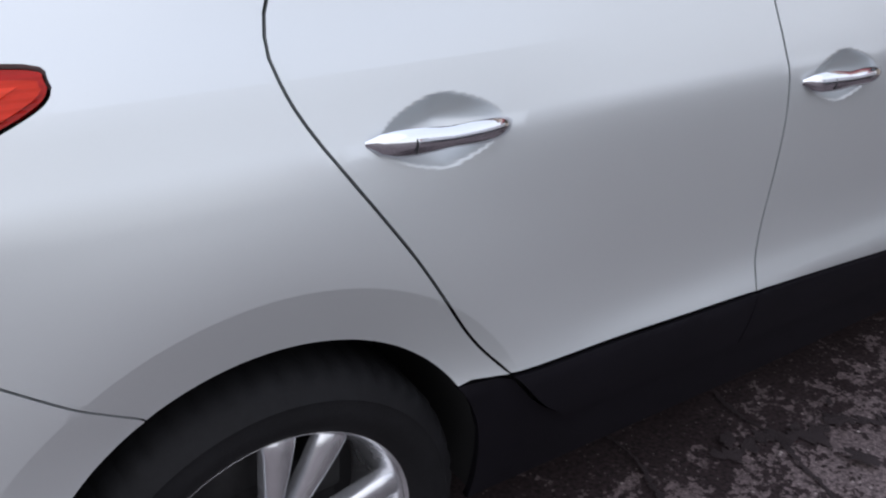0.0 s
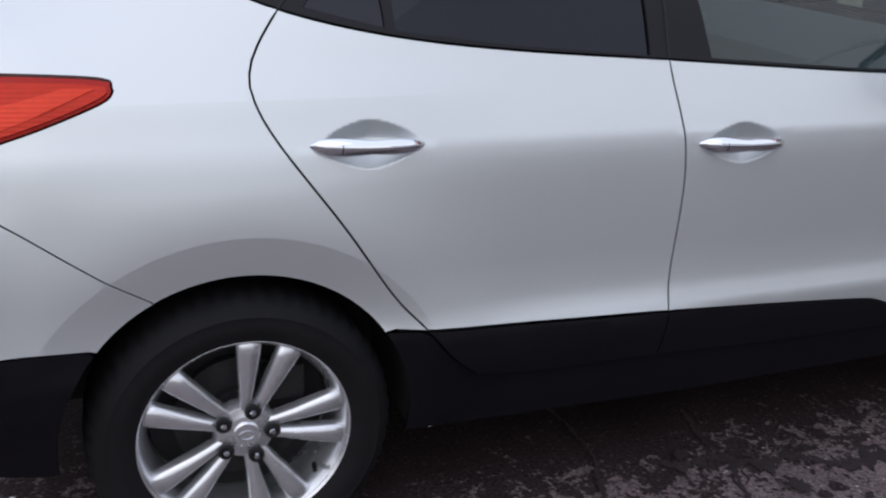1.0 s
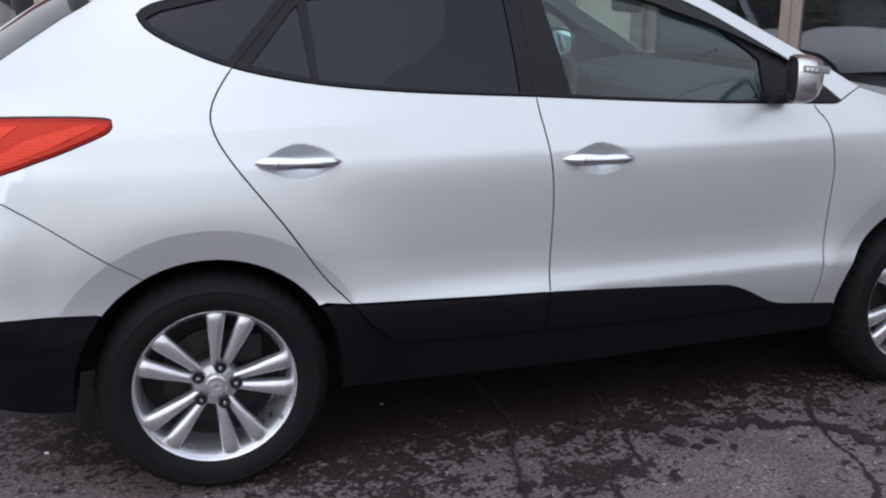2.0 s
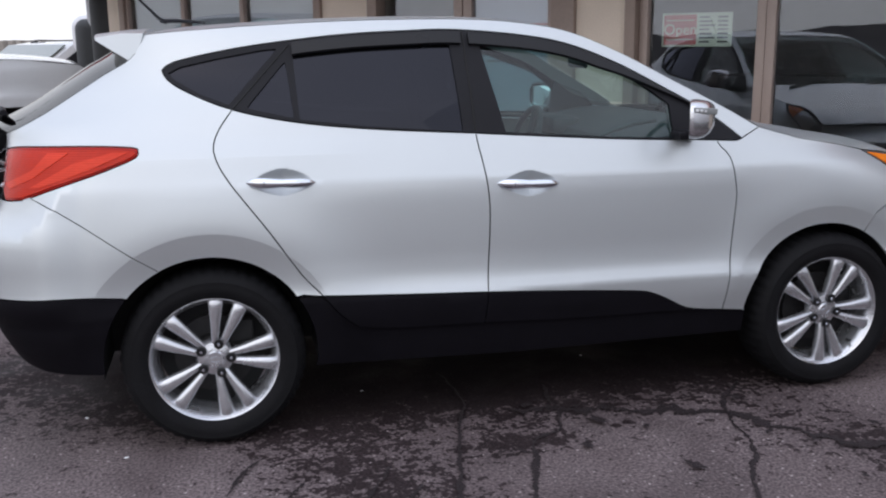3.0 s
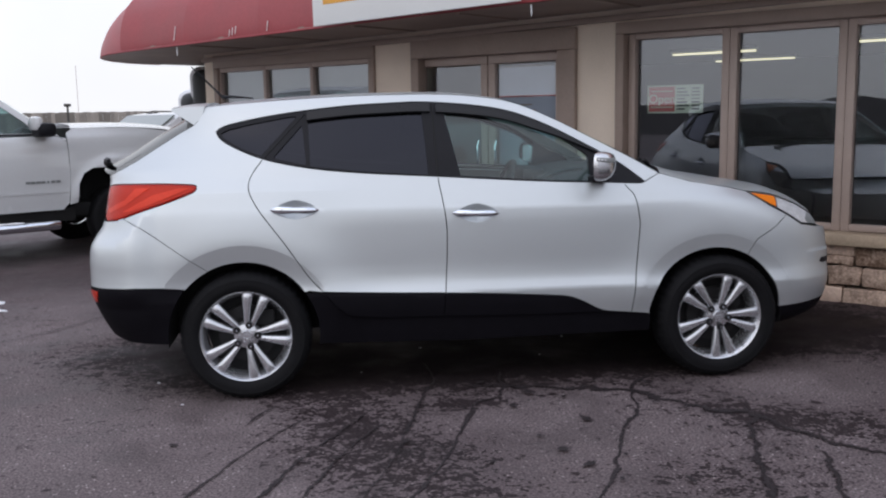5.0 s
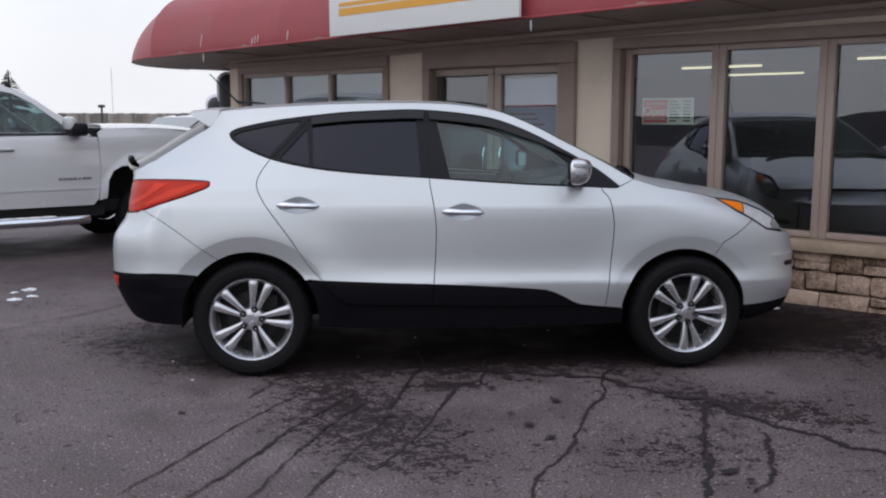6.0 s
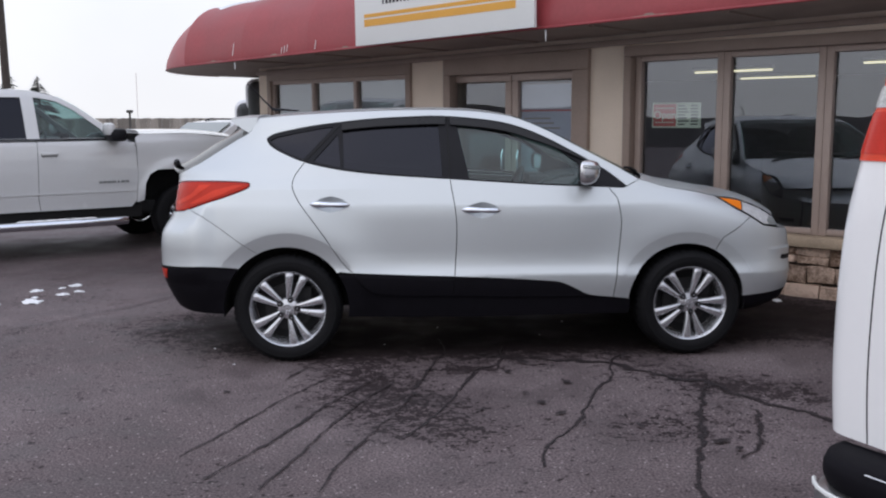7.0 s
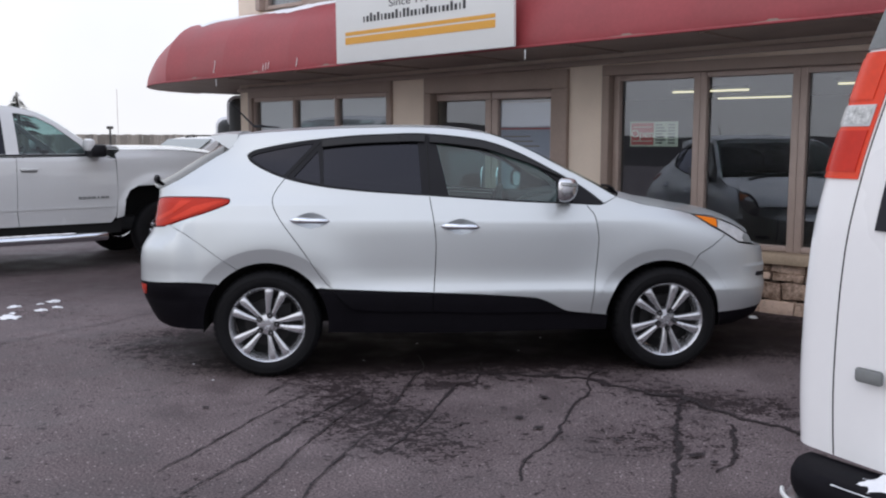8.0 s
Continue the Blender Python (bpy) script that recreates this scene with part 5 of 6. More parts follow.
    # mirror sail and a near-black sheet behind the panels, whose colour gives the gaps their shade
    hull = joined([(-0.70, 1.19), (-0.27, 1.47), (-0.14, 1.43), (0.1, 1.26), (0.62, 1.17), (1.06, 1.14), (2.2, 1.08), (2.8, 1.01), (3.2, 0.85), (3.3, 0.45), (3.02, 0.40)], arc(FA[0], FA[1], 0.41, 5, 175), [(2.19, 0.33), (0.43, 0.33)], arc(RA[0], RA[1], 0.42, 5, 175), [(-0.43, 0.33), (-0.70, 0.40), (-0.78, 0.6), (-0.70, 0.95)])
    panel("gap_backing", half_width, hull, DARK, suv, side, out=-0.055, thick=0, res=0.05)
    panel("inner_frame", half_width, joined(ROOF_EDGE, [(2.2, 1.16), (2.02, 1.22), (1.9, 1.295), (1.72, 1.40), (1.436, 1.50), (1.27, 1.53), (0.3, 1.51), (0.0, 1.46), (-0.2, 1.44)]), CABIN_GREY, suv, side, out=-0.035, thick=0, res=0.05)
    panel("sail_lining", half_width, [(1.90, 1.09), (2.24, 1.09), (2.08, 1.23), (1.90, 1.30)], CABIN_DARK, suv, side, out=-0.028, thick=0.012, res=0.05)
    panel("pillar_lining", half_width, [(1.0, 1.15), (1.19, 1.15), (1.11, 1.55), (0.99, 1.55)], CABIN_GREY, suv, side, out=-0.03, thick=0.03, res=0.05)
    panel("door_lining", half_width, [(0.35, 1.17), (1.03, 1.13), (1.03, 0.55), (0.55, 0.55)], CABIN_GREY, suv, side, out=-0.085, thick=0.02, res=0.08)
    panel("door_lining", half_width, [(1.10, 1.13), (2.05, 1.08), (2.05, 0.50), (1.10, 0.52)], CABIN_GREY, suv, side, out=-0.085, thick=0.02, res=0.08)
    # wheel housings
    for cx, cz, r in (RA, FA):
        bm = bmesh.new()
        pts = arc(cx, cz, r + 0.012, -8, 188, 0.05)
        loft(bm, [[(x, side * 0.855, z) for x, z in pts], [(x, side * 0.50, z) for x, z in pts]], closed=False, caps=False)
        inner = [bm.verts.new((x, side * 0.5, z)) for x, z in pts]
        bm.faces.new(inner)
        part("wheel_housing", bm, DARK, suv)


for side in (-1, 1):
    build_flank(side)


def edge3(pts, out=0.0):
    return [(x, -(float(half_width(x, z)) + out), z) for x, z in pts]


# sheets across the car
top = between(ROOF_EDGE, -0.21, 1.49)
span("roof_panel", edge3(top), SILVER, suv, [(0.0, 0.022 * min(1, (x + 0.35) / 0.3)) for x, z in top], 24, 2.4)
ws = between(ROOF_EDGE, 1.495, 2.27)
span("windscreen", edge3(ws), SCREEN, suv, [(0.03 + 0.09 * i / len(ws), 0.02 * (1 - i / len(ws))) for i in range(len(ws))], 24, 2.2)
hood = curve_line([(2.30, 1.150), (2.48, 1.100), (2.70, 1.062), (2.82, 1.036), (2.985, 1.012), (3.13, 0.960), (3.235, 0.895)], 0.04)
span("hood", edge3(hood), SILVER, suv, [(0.12, 0.022) for i in range(len(hood))], 24, 2.6, label="silver hood")
cowl = [(2.22, 1.155), (2.30, 1.152)]
span("cowl", edge3(cowl, -0.02), TRIM_BLACK, suv, (0.125, 0.006), 12)
face = [(3.235, 0.892), (3.265, 0.822)] + [(float(NOSE(z)) - 0.003, z) for z in np.linspace(0.78, 0.27, 12)]
span("front_face", edge3(face), SILVER, suv, (0.11, 0.0), 24, 2.6)
bm = bmesh.new()
for z in (0.62, 0.68, 0.74):
    tube(bm, [(3.47 - 0.13 * abs(s) ** 2.4, 0.42 * s, z) for s in np.linspace(-1, 1, 11)], 0.02, 6)
part("grille", bm, TRIM_BLACK, suv)
rear_glass = between(HATCH, -0.725, -0.262)
span("rear_screen", edge3(rear_glass, -0.004), REAR_GLASS, suv, (-0.11, 0.03), 20, 2.4, label="dark rear screen")
gate = [(-0.728, 1.190), (-0.735, 1.17), (-0.742, 1.10), (-0.745, 1.0), (-0.76, 0.95)]
span("tailgate", edge3(gate), SILVER, suv, (-0.05, 0.0), 20, 2.4)
back = [(float(TAIL(z)) + 0.004, z) for z in np.linspace(0.95, 0.615, 9)]
span("rear_bumper_face", edge3(back), SILVER, suv, (-0.06, 0.0), 20, 2.4)
back = [(float(TAIL(z)) + 0.004, z) for z in np.linspace(0.614, 0.32, 7)]
span("rear_bumper_valance", edge3(back), CLADDING, suv, (-0.06, 0.0), 20, 2.4)
bm = bmesh.new()
box(bm, (1.3, 0, 0.30), (1.66, 1.5, 0.10), 0.03)
box(bm, (1.3, 0, 0.32), (3.9, 0.9, 0.10), 0.03)
part("floor_pan", bm, DARK, suv)
# roof spoiler
rings = []
for s in np.linspace(-1, 1, 21):
    y, c = 0.515 * s, 1 - s * s
    rings.append([(px, py * (1 - 0.45 * (pz - 1.458)), pz) for px, py, pz in ((-0.203, y, 1.560 + 0.024 * c), (-0.29, y, 1.560 + 0.02 * c), (-0.384 - 0.03 * c, y, 1.545 + 0.02 * c), (-0.383 - 0.03 * c, y, 1.535 + 0.02 * c),
                  (-0.335 - 0.03 * c, y, 1.503 + 0.02 * c), (-0.264, y, 1.458 + 0.04 * c), (-0.222, y, 1.50 + 0.04 * c))])
part("roof_spoiler", loft(bmesh.new(), rings), SILVER, suv, "silver roof spoiler")
part("antenna", tube(bmesh.new(), [(-0.135, 0.0, 1.610), (-0.17, 0, 1.630), (-0.335, 0, 1.80)], [0.010, 0.007, 0.003], 8), TRIM_BLACK, suv, "thin black roof antenna")
part("antenna_base", loft(bmesh.new(), [[(0.025, 0.015 * math.cos(t), 1.609 + 0.004 * math.sin(t)) for t in np.linspace(0, math.tau, 8, endpoint=False)], [(-0.095, 0.02 * math.cos(t), 1.618 + 0.009 * math.sin(t)) for t in np.linspace(0, math.tau, 8, endpoint=False)], [(-0.165, 0.012 * math.cos(t), 1.618 + 0.009 * math.sin(t)) for t in np.linspace(0, math.tau, 8, endpoint=False)]]), TRIM_BLACK, suv)
for y0, y1 in ((-0.10, -0.60), (0.55, 0.05)):
    part("wiper", tube(bmesh.new(), [(2.47, y0, 1.140), (2.40, 0.6 * y0 + 0.4 * y1, 1.178), (2.33, 0.3 * y0 + 0.7 * y1, 1.205), (2.25, y1, 1.218)], [0.016, 0.013, 0.011, 0.009], 6), TRIM_BLACK, suv, "black windscreen wiper")
part("rear_wiper", tube(bmesh.new(), [(-0.83, 0.02, 1.21), (-0.82, -0.16, 1.24), (-0.775, -0.36, 1.265), (-0.76, -0.40, 1.262)], [0.014, 0.022, 0.02, 0.012], 8), TRIM_BLACK, suv)

# cabin
cab = part("dashboard", prism(bmesh.new(), [(2.31, 1.145), (2.12, 1.155), (1.95, 1.135), (1.80, 1.08), (1.74, 0.98), (1.78, 0.80), (2.25, 0.70)], -0.70, 0.70, "y", 0.03), CABIN_DARK, suv)
part("instrument_hood", box(bmesh.new(), (1.80, 0.36, 1.09), (0.16, 0.34, 0.09), 0.03), CABIN_DARK, cab)
bm = bmesh.new()
wheel_m = Matrix.Translation((1.62, 0.36, 1.00)) @ pose(0, 0, 0, 0, -68, 0)
ring = [wheel_m @ Vector((0.185 * math.cos(t), 0.185 * math.sin(t), 0)) for t in np.linspace(0, math.tau, 33)]
tube(bm, ring, 0.016, 8)
for a in (0, 120, 240):
    tube(bm, [wheel_m @ Vector((0.02 * math.cos(radians(a)), 0.02 * math.sin(radians(a)), -0.02)), wheel_m @ Vector((0.18 * math.cos(radians(a)), 0.18 * math.sin(radians(a)), 0))], 0.018, 6)
part("steering_wheel", bm, CABIN_DARK, suv)


def seat(x, y, wide=0.48):
    s = part("seat", box(bmesh.new(), (x, y, 0.66), (0.50, wide, 0.16), 0.05), SEAT_CLOTH, suv)
    part("backrest", box(bmesh.new(), (x - 0.27, y, 0.98), (0.14, wide * 0.95, 0.60), 0.05, pose(0, 0, 0, 0, -16, 0)), SEAT_CLOTH, s)
    part("headrest", box(bmesh.new(), (x - 0.38, y, 1.33), (0.10, 0.26, 0.16), 0.045, pose(0, 0, 0, 0, -12, 0)), SEAT_CLOTH, s)


seat(1.35, -0.36), seat(1.35, 0.36), seat(0.45, -0.36, 0.6), seat(0.45, 0.36, 0.6)
part("cabin_floor", box(bmesh.new(), (1.28, 0, 0.50), (1.62, 1.45, 0.06)), CABIN_DARK, suv)
part("load_cover", box(bmesh.new(), (-0.25, 0, 0.95), (0.8, 1.2, 0.03)), CABIN_DARK, suv)
head = between(ROOF_EDGE, -0.15, 1.55)
span("headliner", [(x, y * 0.97, z - 0.03) for x, y, z in edge3(head)], HEADLINER, suv, (0, 0.03), 12)
part("dash_edge", tube(bmesh.new(), [(1.62, -0.60, 1.09), (1.70, -0.62, 1.135), (1.80, -0.63, 1.165), (1.90, -0.63, 1.175)], [0.006, 0.011, 0.012, 0.008], 8), CABIN_DARK, suv)
part("rear_view_mirror", box(bmesh.new(), (1.78, 0, 1.42), (0.03, 0.24, 0.07), 0.02), CABIN_DARK, suv)


def road_wheel(owner, x, side, tyre_r=0.350, rim_r=0.245, z=0.332, phase=5.0, hub=0.868):
    """Alloy wheel with five double spokes, tyre, brake disc, cap and bolts. It turns about the car's cross axis."""
    w = bpy.data.objects.new("wheel", None)
    scene.collection.objects.link(w)
    w.parent = owner
    w.matrix_basis = pose(x, side * hub, z, 90 if side < 0 else -90, 0, 0)     # local z points out of the car
    g = tyre_r - rim_r
    prof = [(rim_r - 0.012, -0.205), (rim_r + 0.01, -0.225), (rim_r + 0.4 * g, -0.235), (rim_r + 0.75 * g, -0.225), (tyre_r - 0.012, -0.205), (tyre_r, -0.18), (tyre_r + 0.002, -0.10), (tyre_r, -0.03),
            (tyre_r - 0.010, -0.004), (tyre_r - 0.022, 0.010), (rim_r + 0.62 * g, 0.024), (rim_r + 0.58 * g, 0.0225), (rim_r + 0.45 * g, 0.027), (rim_r + 0.2 * g, 0.022), (rim_r + 0.004, 0.010), (rim_r - 0.008, 0.0)]
    bm = lathe(bmesh.new(), prof, 150)
    for v in bm.verts:       # grooves across the tread's shoulder
        rad = math.hypot(v.co.x, v.co.y)
        if rad > tyre_r - 0.016 and round(math.atan2(v.co.y, v.co.x) / math.tau * 150) % 3 == 0:
            v.co.x, v.co.y = v.co.x * (1 - 0.006 / rad), v.co.y * (1 - 0.006 / rad)
    tyre = part("tyre", bm, RUBBER, w, angle=40)
    part("rim", lathe(bmesh.new(), [(rim_r - 0.03, -0.19), (rim_r - 0.028, -0.035), (rim_r - 0.016, -0.014), (rim_r - 0.007, 0.001), (rim_r - 0.001, 0.0065), (rim_r + 0.003, 0.005), (rim_r + 0.002, -0.01)], 96), ALLOY, w, angle=50)
    part("brake_disc", lathe(bmesh.new(), [(0, -0.075), (0.08, -0.075), (0.085, -0.095), (0.155, -0.095), (0.155, -0.115), (0.0, -0.115)], 40), ALLOY_DARK, w)
    part("brake_backing", lathe(bmesh.new(), [(0, -0.13), (rim_r - 0.035, -0.13), (rim_r - 0.035, -0.14)], 40), DARK, w)
    part("caliper", box(bmesh.new(), (0.10 if side < 0 else -0.10, 0.09, -0.085), (0.10, 0.09, 0.05), 0.012), DARK, w)
    part("hub", lathe(bmesh.new(), [(0.074, -0.055), (0.072, -0.030), (0.064, -0.019), (0.045, -0.014), (0.040, -0.012), (0, -0.012)], 40), ALLOY, w)
    for k in range(5):
        for off in (-13.0, 13.0):
            a = phase + 72 * k
            rings = []
            for r, ang, wide, zz, deep in ((0.040, off * 1.05, 0.017, -0.020, 0.03), (0.075, off * 1.02, 0.0145, -0.012, 0.034), (0.120, off * 0.97, 0.0180, -0.006, 0.034), (0.165, off * 0.95, 0.0232, -0.002, 0.032), (0.203, off * 0.93, 0.0270, 0.0, 0.030), (0.226, off * 0.93, 0.0290, -0.001, 0.028), (0.2375, off * 0.93, 0.0240, -0.007, 0.024)):
                r = r * rim_r / 0.243
                t = radians(a + ang)
                d, n = Vector((math.cos(t), math.sin(t), 0)), Vector((-math.sin(t), math.cos(t), 0))
                c = d * r
                ring = [c + n * -wide + Vector((0, 0, zz - deep))]
                ring += [c + n * (-wide * math.cos(q)) + Vector((0, 0, zz - 0.016 * (1 - math.sin(q) ** 0.8))) for q in np.linspace(0.15, math.pi - 0.15, 8)]
                rings.append(ring + [c + n * wide + Vector((0, 0, zz - deep))])
            part("spoke", loft(bmesh.new(), rings), ALLOY, w, angle=60)
    cap = part("centre_cap", lathe(bmesh.new(), [(0.033, -0.02), (0.033, -0.008), (0.029, -0.004), (0, -0.003)], 32), ALLOY, w, "silver wheel cap with a slanted emblem")
    part("emblem", tube(bmesh.new(), [(0.018 * math.cos(t), 0.011 * math.sin(t), -0.003) for t in np.linspace(0, math.tau, 25)], 0.0016, 5), CHROME, cap)
    for k in range(5):
        t = radians(phase + 72 * k)
        m = Matrix.Translation((0.0605 * math.cos(t), 0.0605 * math.sin(t), -0.007))
        # dark cup: the shade of the sunk bolt hole given as colour
        part("bolt_well", lathe(bmesh.new(), [(0.0185, -0.004), (0.0185, 0.004), (0.0155, 0.004), (0.0145, -0.002), (0, -0.002)], 20, m), ALLOY_DARK, w)
        part("wheel_nut", lathe(bmesh.new(), [(0.0095, -0.004), (0.0095, 0.006), (0.006, 0.011), (0, 0.012)], 6, m), CHROME, w)
    t = radians(-40 + phase)
    part("valve", tube(bmesh.new(), [(0.205 * math.cos(t), 0.205 * math.sin(t), -0.03), (0.198 * math.cos(t), 0.198 * math.sin(t), 0.004)], 0.005, 8), RUBBER, w)
    return w


for x, ph in ((0.0, 2.5), (2.64, -8.0)):
    for side in (-1, 1):
        road_wheel(suv, x, side, phase=ph)

# ---- white pickup truck: local x ahead, y to its left; the front axle stands at x = 0 ----
TRUCK = pose(-2.41, 5.84, 0, 0, 0, 34.0)
truck = thing("pickup_truck", "white crew cab pickup truck with chrome running boards", "truck", TRUCK)
T_FLANK = spline([(0.3, 0.94), (0.45, 0.965), (0.62, 0.985), (0.72, 1.0), (0.95, 1.005), (1.12, 0.998), (1.30, 0.98), (1.38, 0.94), (1.63, 0.84), (1.90, 0.70), (2.0, 0.6)])


def t_width(x, z):
    x, z = np.asarray(x, float), np.asarray(z, float)
    w = T_FLANK(z)
    r = np.hypot(x - 0.06, z - 0.46)
    w = w + 0.03 * np.where(r > 0.62, np.exp(-((r - 0.62) / 0.07) ** 2), 1.0) * ease(z, 0.4, 0.7) * (1 - ease(z, 1.08, 1.2))
    return w - 0.16 * ease(x, 0.55, 0.98) ** 2


for side in (-1, 1):
    DOOR_F = [(-0.58, 1.27), (-0.57, 0.95), (-0.60, 0.62), (-0.66, 0.55), (-1.70, 0.55), (-1.72, 0.7), (-1.70, 1.335), (-0.72, 1.345), (-0.60, 1.31)]
    DOOR_R = [(-1.702, 1.335), (-1.722, 0.7), (-1.702, 0.55), (-2.50, 0.55), (-2.70, 0.75), (-2.72, 1.335)]
    fd = panel("front_door", t_width, DOOR_F, WHITE_PAINT, truck, side, gap=0.0025, res=0.08)
    rd = panel("rear_door", t_width, DOOR_R, WHITE_PAINT, truck, side, gap=0.0025, res=0.08)
    cab_out = curve_line([(-0.58, 1.29), (-0.95, 1.55), (-1.22, 1.75), (-1.50, 1.885), (-1.9, 1.93), (-2.6, 1.93), (-2.98, 1.88)], 0.05)
    cab_side = joined([(-2.72, 1.345), (-1.70, 1.345), (-0.72, 1.35), (-0.58, 1.31)], cab_out, [(-3.06, 1.6), (-3.10, 1.345)])
    w1 = [(-0.86, 1.375), (-0.98, 1.49), (-1.24, 1.70), (-1.42, 1.80), (-1.60, 1.835), (-1.66, 1.84), (-1.66, 1.375)]
    w2 = [(-1.80, 1.375), (-1.80, 1.84), (-2.55, 1.84), (-2.62, 1.76), (-2.62, 1.375)]
    frame_s = panel("cab_side", t_width, cab_side, WHITE_PAINT, truck, side, gap=0.002, res=0.06, holes=(w1, w2))
    panel("window_pane", t_width, w1, TRUCK_GLASS, fd, side, gap=-0.01, thick=0, out=-0.02, res=0.1)
    panel("window_pane", t_width, w2, PRIVACY, rd, side, gap=-0.01, thick=0, out=-0.02, res=0.1)
    panel("window_seal", t_width, [(-0.70, 1.35), (-0.70, 1.373), (-2.66, 1.373), (-2.66, 1.35)], TRIM_BLACK, frame_s, side, out=0.006, thick=0.01)
    fender = joined([(-0.575, 1.295), (-0.57, 1.375), (-0.50, 1.42), (0.2, 1.415), (0.75, 1.35), (0.95, 1.24), (1.0, 0.85), (0.98, 0.62), (0.62, 0.60)], [(0.56, 0.60), (0.56, 0.84), (0.48, 0.94), (0.36, 0.985), (-0.33, 0.985), (-0.43, 0.93), (-0.49, 0.82), (-0.51, 0.62), (-0.60, 0.60)], [(-0.572, 0.95)])
    panel("front_fender", t_width, fender, WHITE_PAINT, truck, side, gap=0.003, res=0.05)
    panel("sill", t_width, [(-0.52, 0.60), (-0.60, 0.56), (-2.9, 0.54), (-2.9, 0.42), (-0.52, 0.42)], DARK, truck, side, out=-0.05)
    panel("rear_cab_side", t_width, [(-2.72, 1.345), (-2.74, 0.75), (-2.55, 0.55), (-3.06, 0.55), (-3.10, 1.345)], WHITE_PAINT, truck, side, gap=0.004, res=0.08)
    bed = [(-3.14, 1.32), (-3.14, 0.55), (-3.44, 0.55), (-3.46, 0.78), (-3.62, 0.93), (-4.16, 0.93), (-4.32, 0.78), (-4.34, 0.55), (-5.05, 0.60), (-5.08, 1.32)]
    panel("bed_side", t_width, bed, WHITE_PAINT, truck, side, gap=0.003, res=0.08)
    part("running_board", tube(bmesh.new(), [(-0.75, side * 1.06, 0.40), (-0.9, side * 1.08, 0.40), (-2.9, side * 1.08, 0.40), (-3.0, side * 1.06, 0.40)], 0.05, 12), CHROME, truck, "polished tube running board")
    for x in (-1.0, -1.9, -2.8):
        part("board_bracket", box(bmesh.new(), (x, side * 0.95, 0.42), (0.08, 0.24, 0.05), 0.01), DARK, truck)
    bm = bmesh.new()
    for i in range(6):
        bmesh.ops.create_icosphere(bm, subdivisions=2, radius=1, matrix=Matrix.Translation((-1.2 - 0.14 * i, side * 1.07, 0.45)) @ Matrix.Diagonal((0.10, 0.04, 0.012, 1)))
    part("board_snow", bm, SNOW, truck)
    grip = part("door_handle", box(bmesh.new(), (-1.58, side * (float(t_width(-1.58, 1.20)) + 0.018), 1.20), (0.19, 0.03, 0.032), 0.012), WHITE_PAINT, fd)
    # grey bar that paints the shadow in the gap below the handle
    part("handle_shadow_gap", box(bmesh.new(), (-1.58, side * (float(t_width(-1.58, 1.175)) + 0.004), 1.175), (0.17, 0.012, 0.014), 0.004), CABIN_GREY, grip)
    part("door_handle", box(bmesh.new(), (-2.60, side * (float(t_width(-2.6, 1.20)) + 0.018), 1.20), (0.19, 0.03, 0.032), 0.012), WHITE_PAINT, rd)
    mir = part("door_mirror", box(bmesh.new(), (-0.85, side * 1.10, 1.41), (0.20, 0.26, 0.15), 0.045), TRIM_BLACK, fd, "black and white towing mirror")
    part("mirror_cap", box(bmesh.new(), (-0.93, side * 1.10, 1.475), (0.10, 0.24, 0.15), 0.045), WHITE_PAINT, mir)
    part("mirror_arm", box(bmesh.new(), (-0.86, side * 0.95, 1.38), (0.10, 0.16, 0.06), 0.02), TRIM_BLACK, mir)
    for i, wd in enumerate((0.045,) * 4 + (0.02,) + (0.045,) * 2):
        part("badge_bar", box(bmesh.new(), (-1.02 + 0.052 * i, side * (float(t_width(-0.9, 0.86)) + 0.004), 0.86), (wd, 0.008, 0.026), 0.002), CABIN_GREY, fd)
    panel("door_moulding", t_width, [(-0.60, 0.735), (-0.60, 0.765), (-2.6, 0.765), (-2.6, 0.735)], WHITE_PAINT, truck, side, out=0.008, thick=0.012, res=0.2)
    for cx in (0.0, -3.89):
        bm = bmesh.new()
        pts = [(cx + q, z) for q, z in ((0.60, 0.55), (0.60, 0.90), (0.48, 1.01), (-0.40, 1.01), (-0.52, 0.90), (-0.52, 0.55))]
        loft(bm, [[(x, side * 0.93, z) for x, z in pts], [(x, side * 0.45, z) for x, z in pts]], closed=False, caps=False)
        bm.faces.new([bm.verts.new((x, side * 0.45, z)) for x, z in pts])
        part("wheel_housing", bm, DARK, truck)
        road_wheel(truck, cx + (0.06 if cx == 0 else 0), side, 0.405, 0.232, 0.402, 20.0, hub=0.915)
    panel("head_lamp", t_width, [(0.80, 1.10), (0.96, 1.07), (1.0, 0.9), (0.86, 0.92)], LAMP_CLEAR, truck, side, out=0.006)
t_edge = [(x, -(float(t_width(x, z))), z) for x, z in between(cab_out, -2.98, -1.40)]
span("roof", t_edge, WHITE_PAINT, truck, (0, 0.03), 14)
t_edge = [(x, -(float(t_width(x, z))), z) for x, z in between(cab_out, -1.40, -0.58)]
span("windscreen", t_edge, CLEAR, truck, (0.16, 0.02), 14)
t_edge = [(x, -float(t_width(x, z)), z) for x, z in curve_line([(-0.52, 1.42), (0.2, 1.415), (0.75, 1.35), (0.96, 1.23)], 0.1)]
span("hood", t_edge, WHITE_PAINT, truck, (0.12, 0.05), 16, 3.0)
span("front_face", [(0.97, -0.80, 1.17), (1.0, -0.84, 0.85), (0.98, -0.86, 0.55)], CHROME, truck, (0.12, 0.0), 16, 3.0)
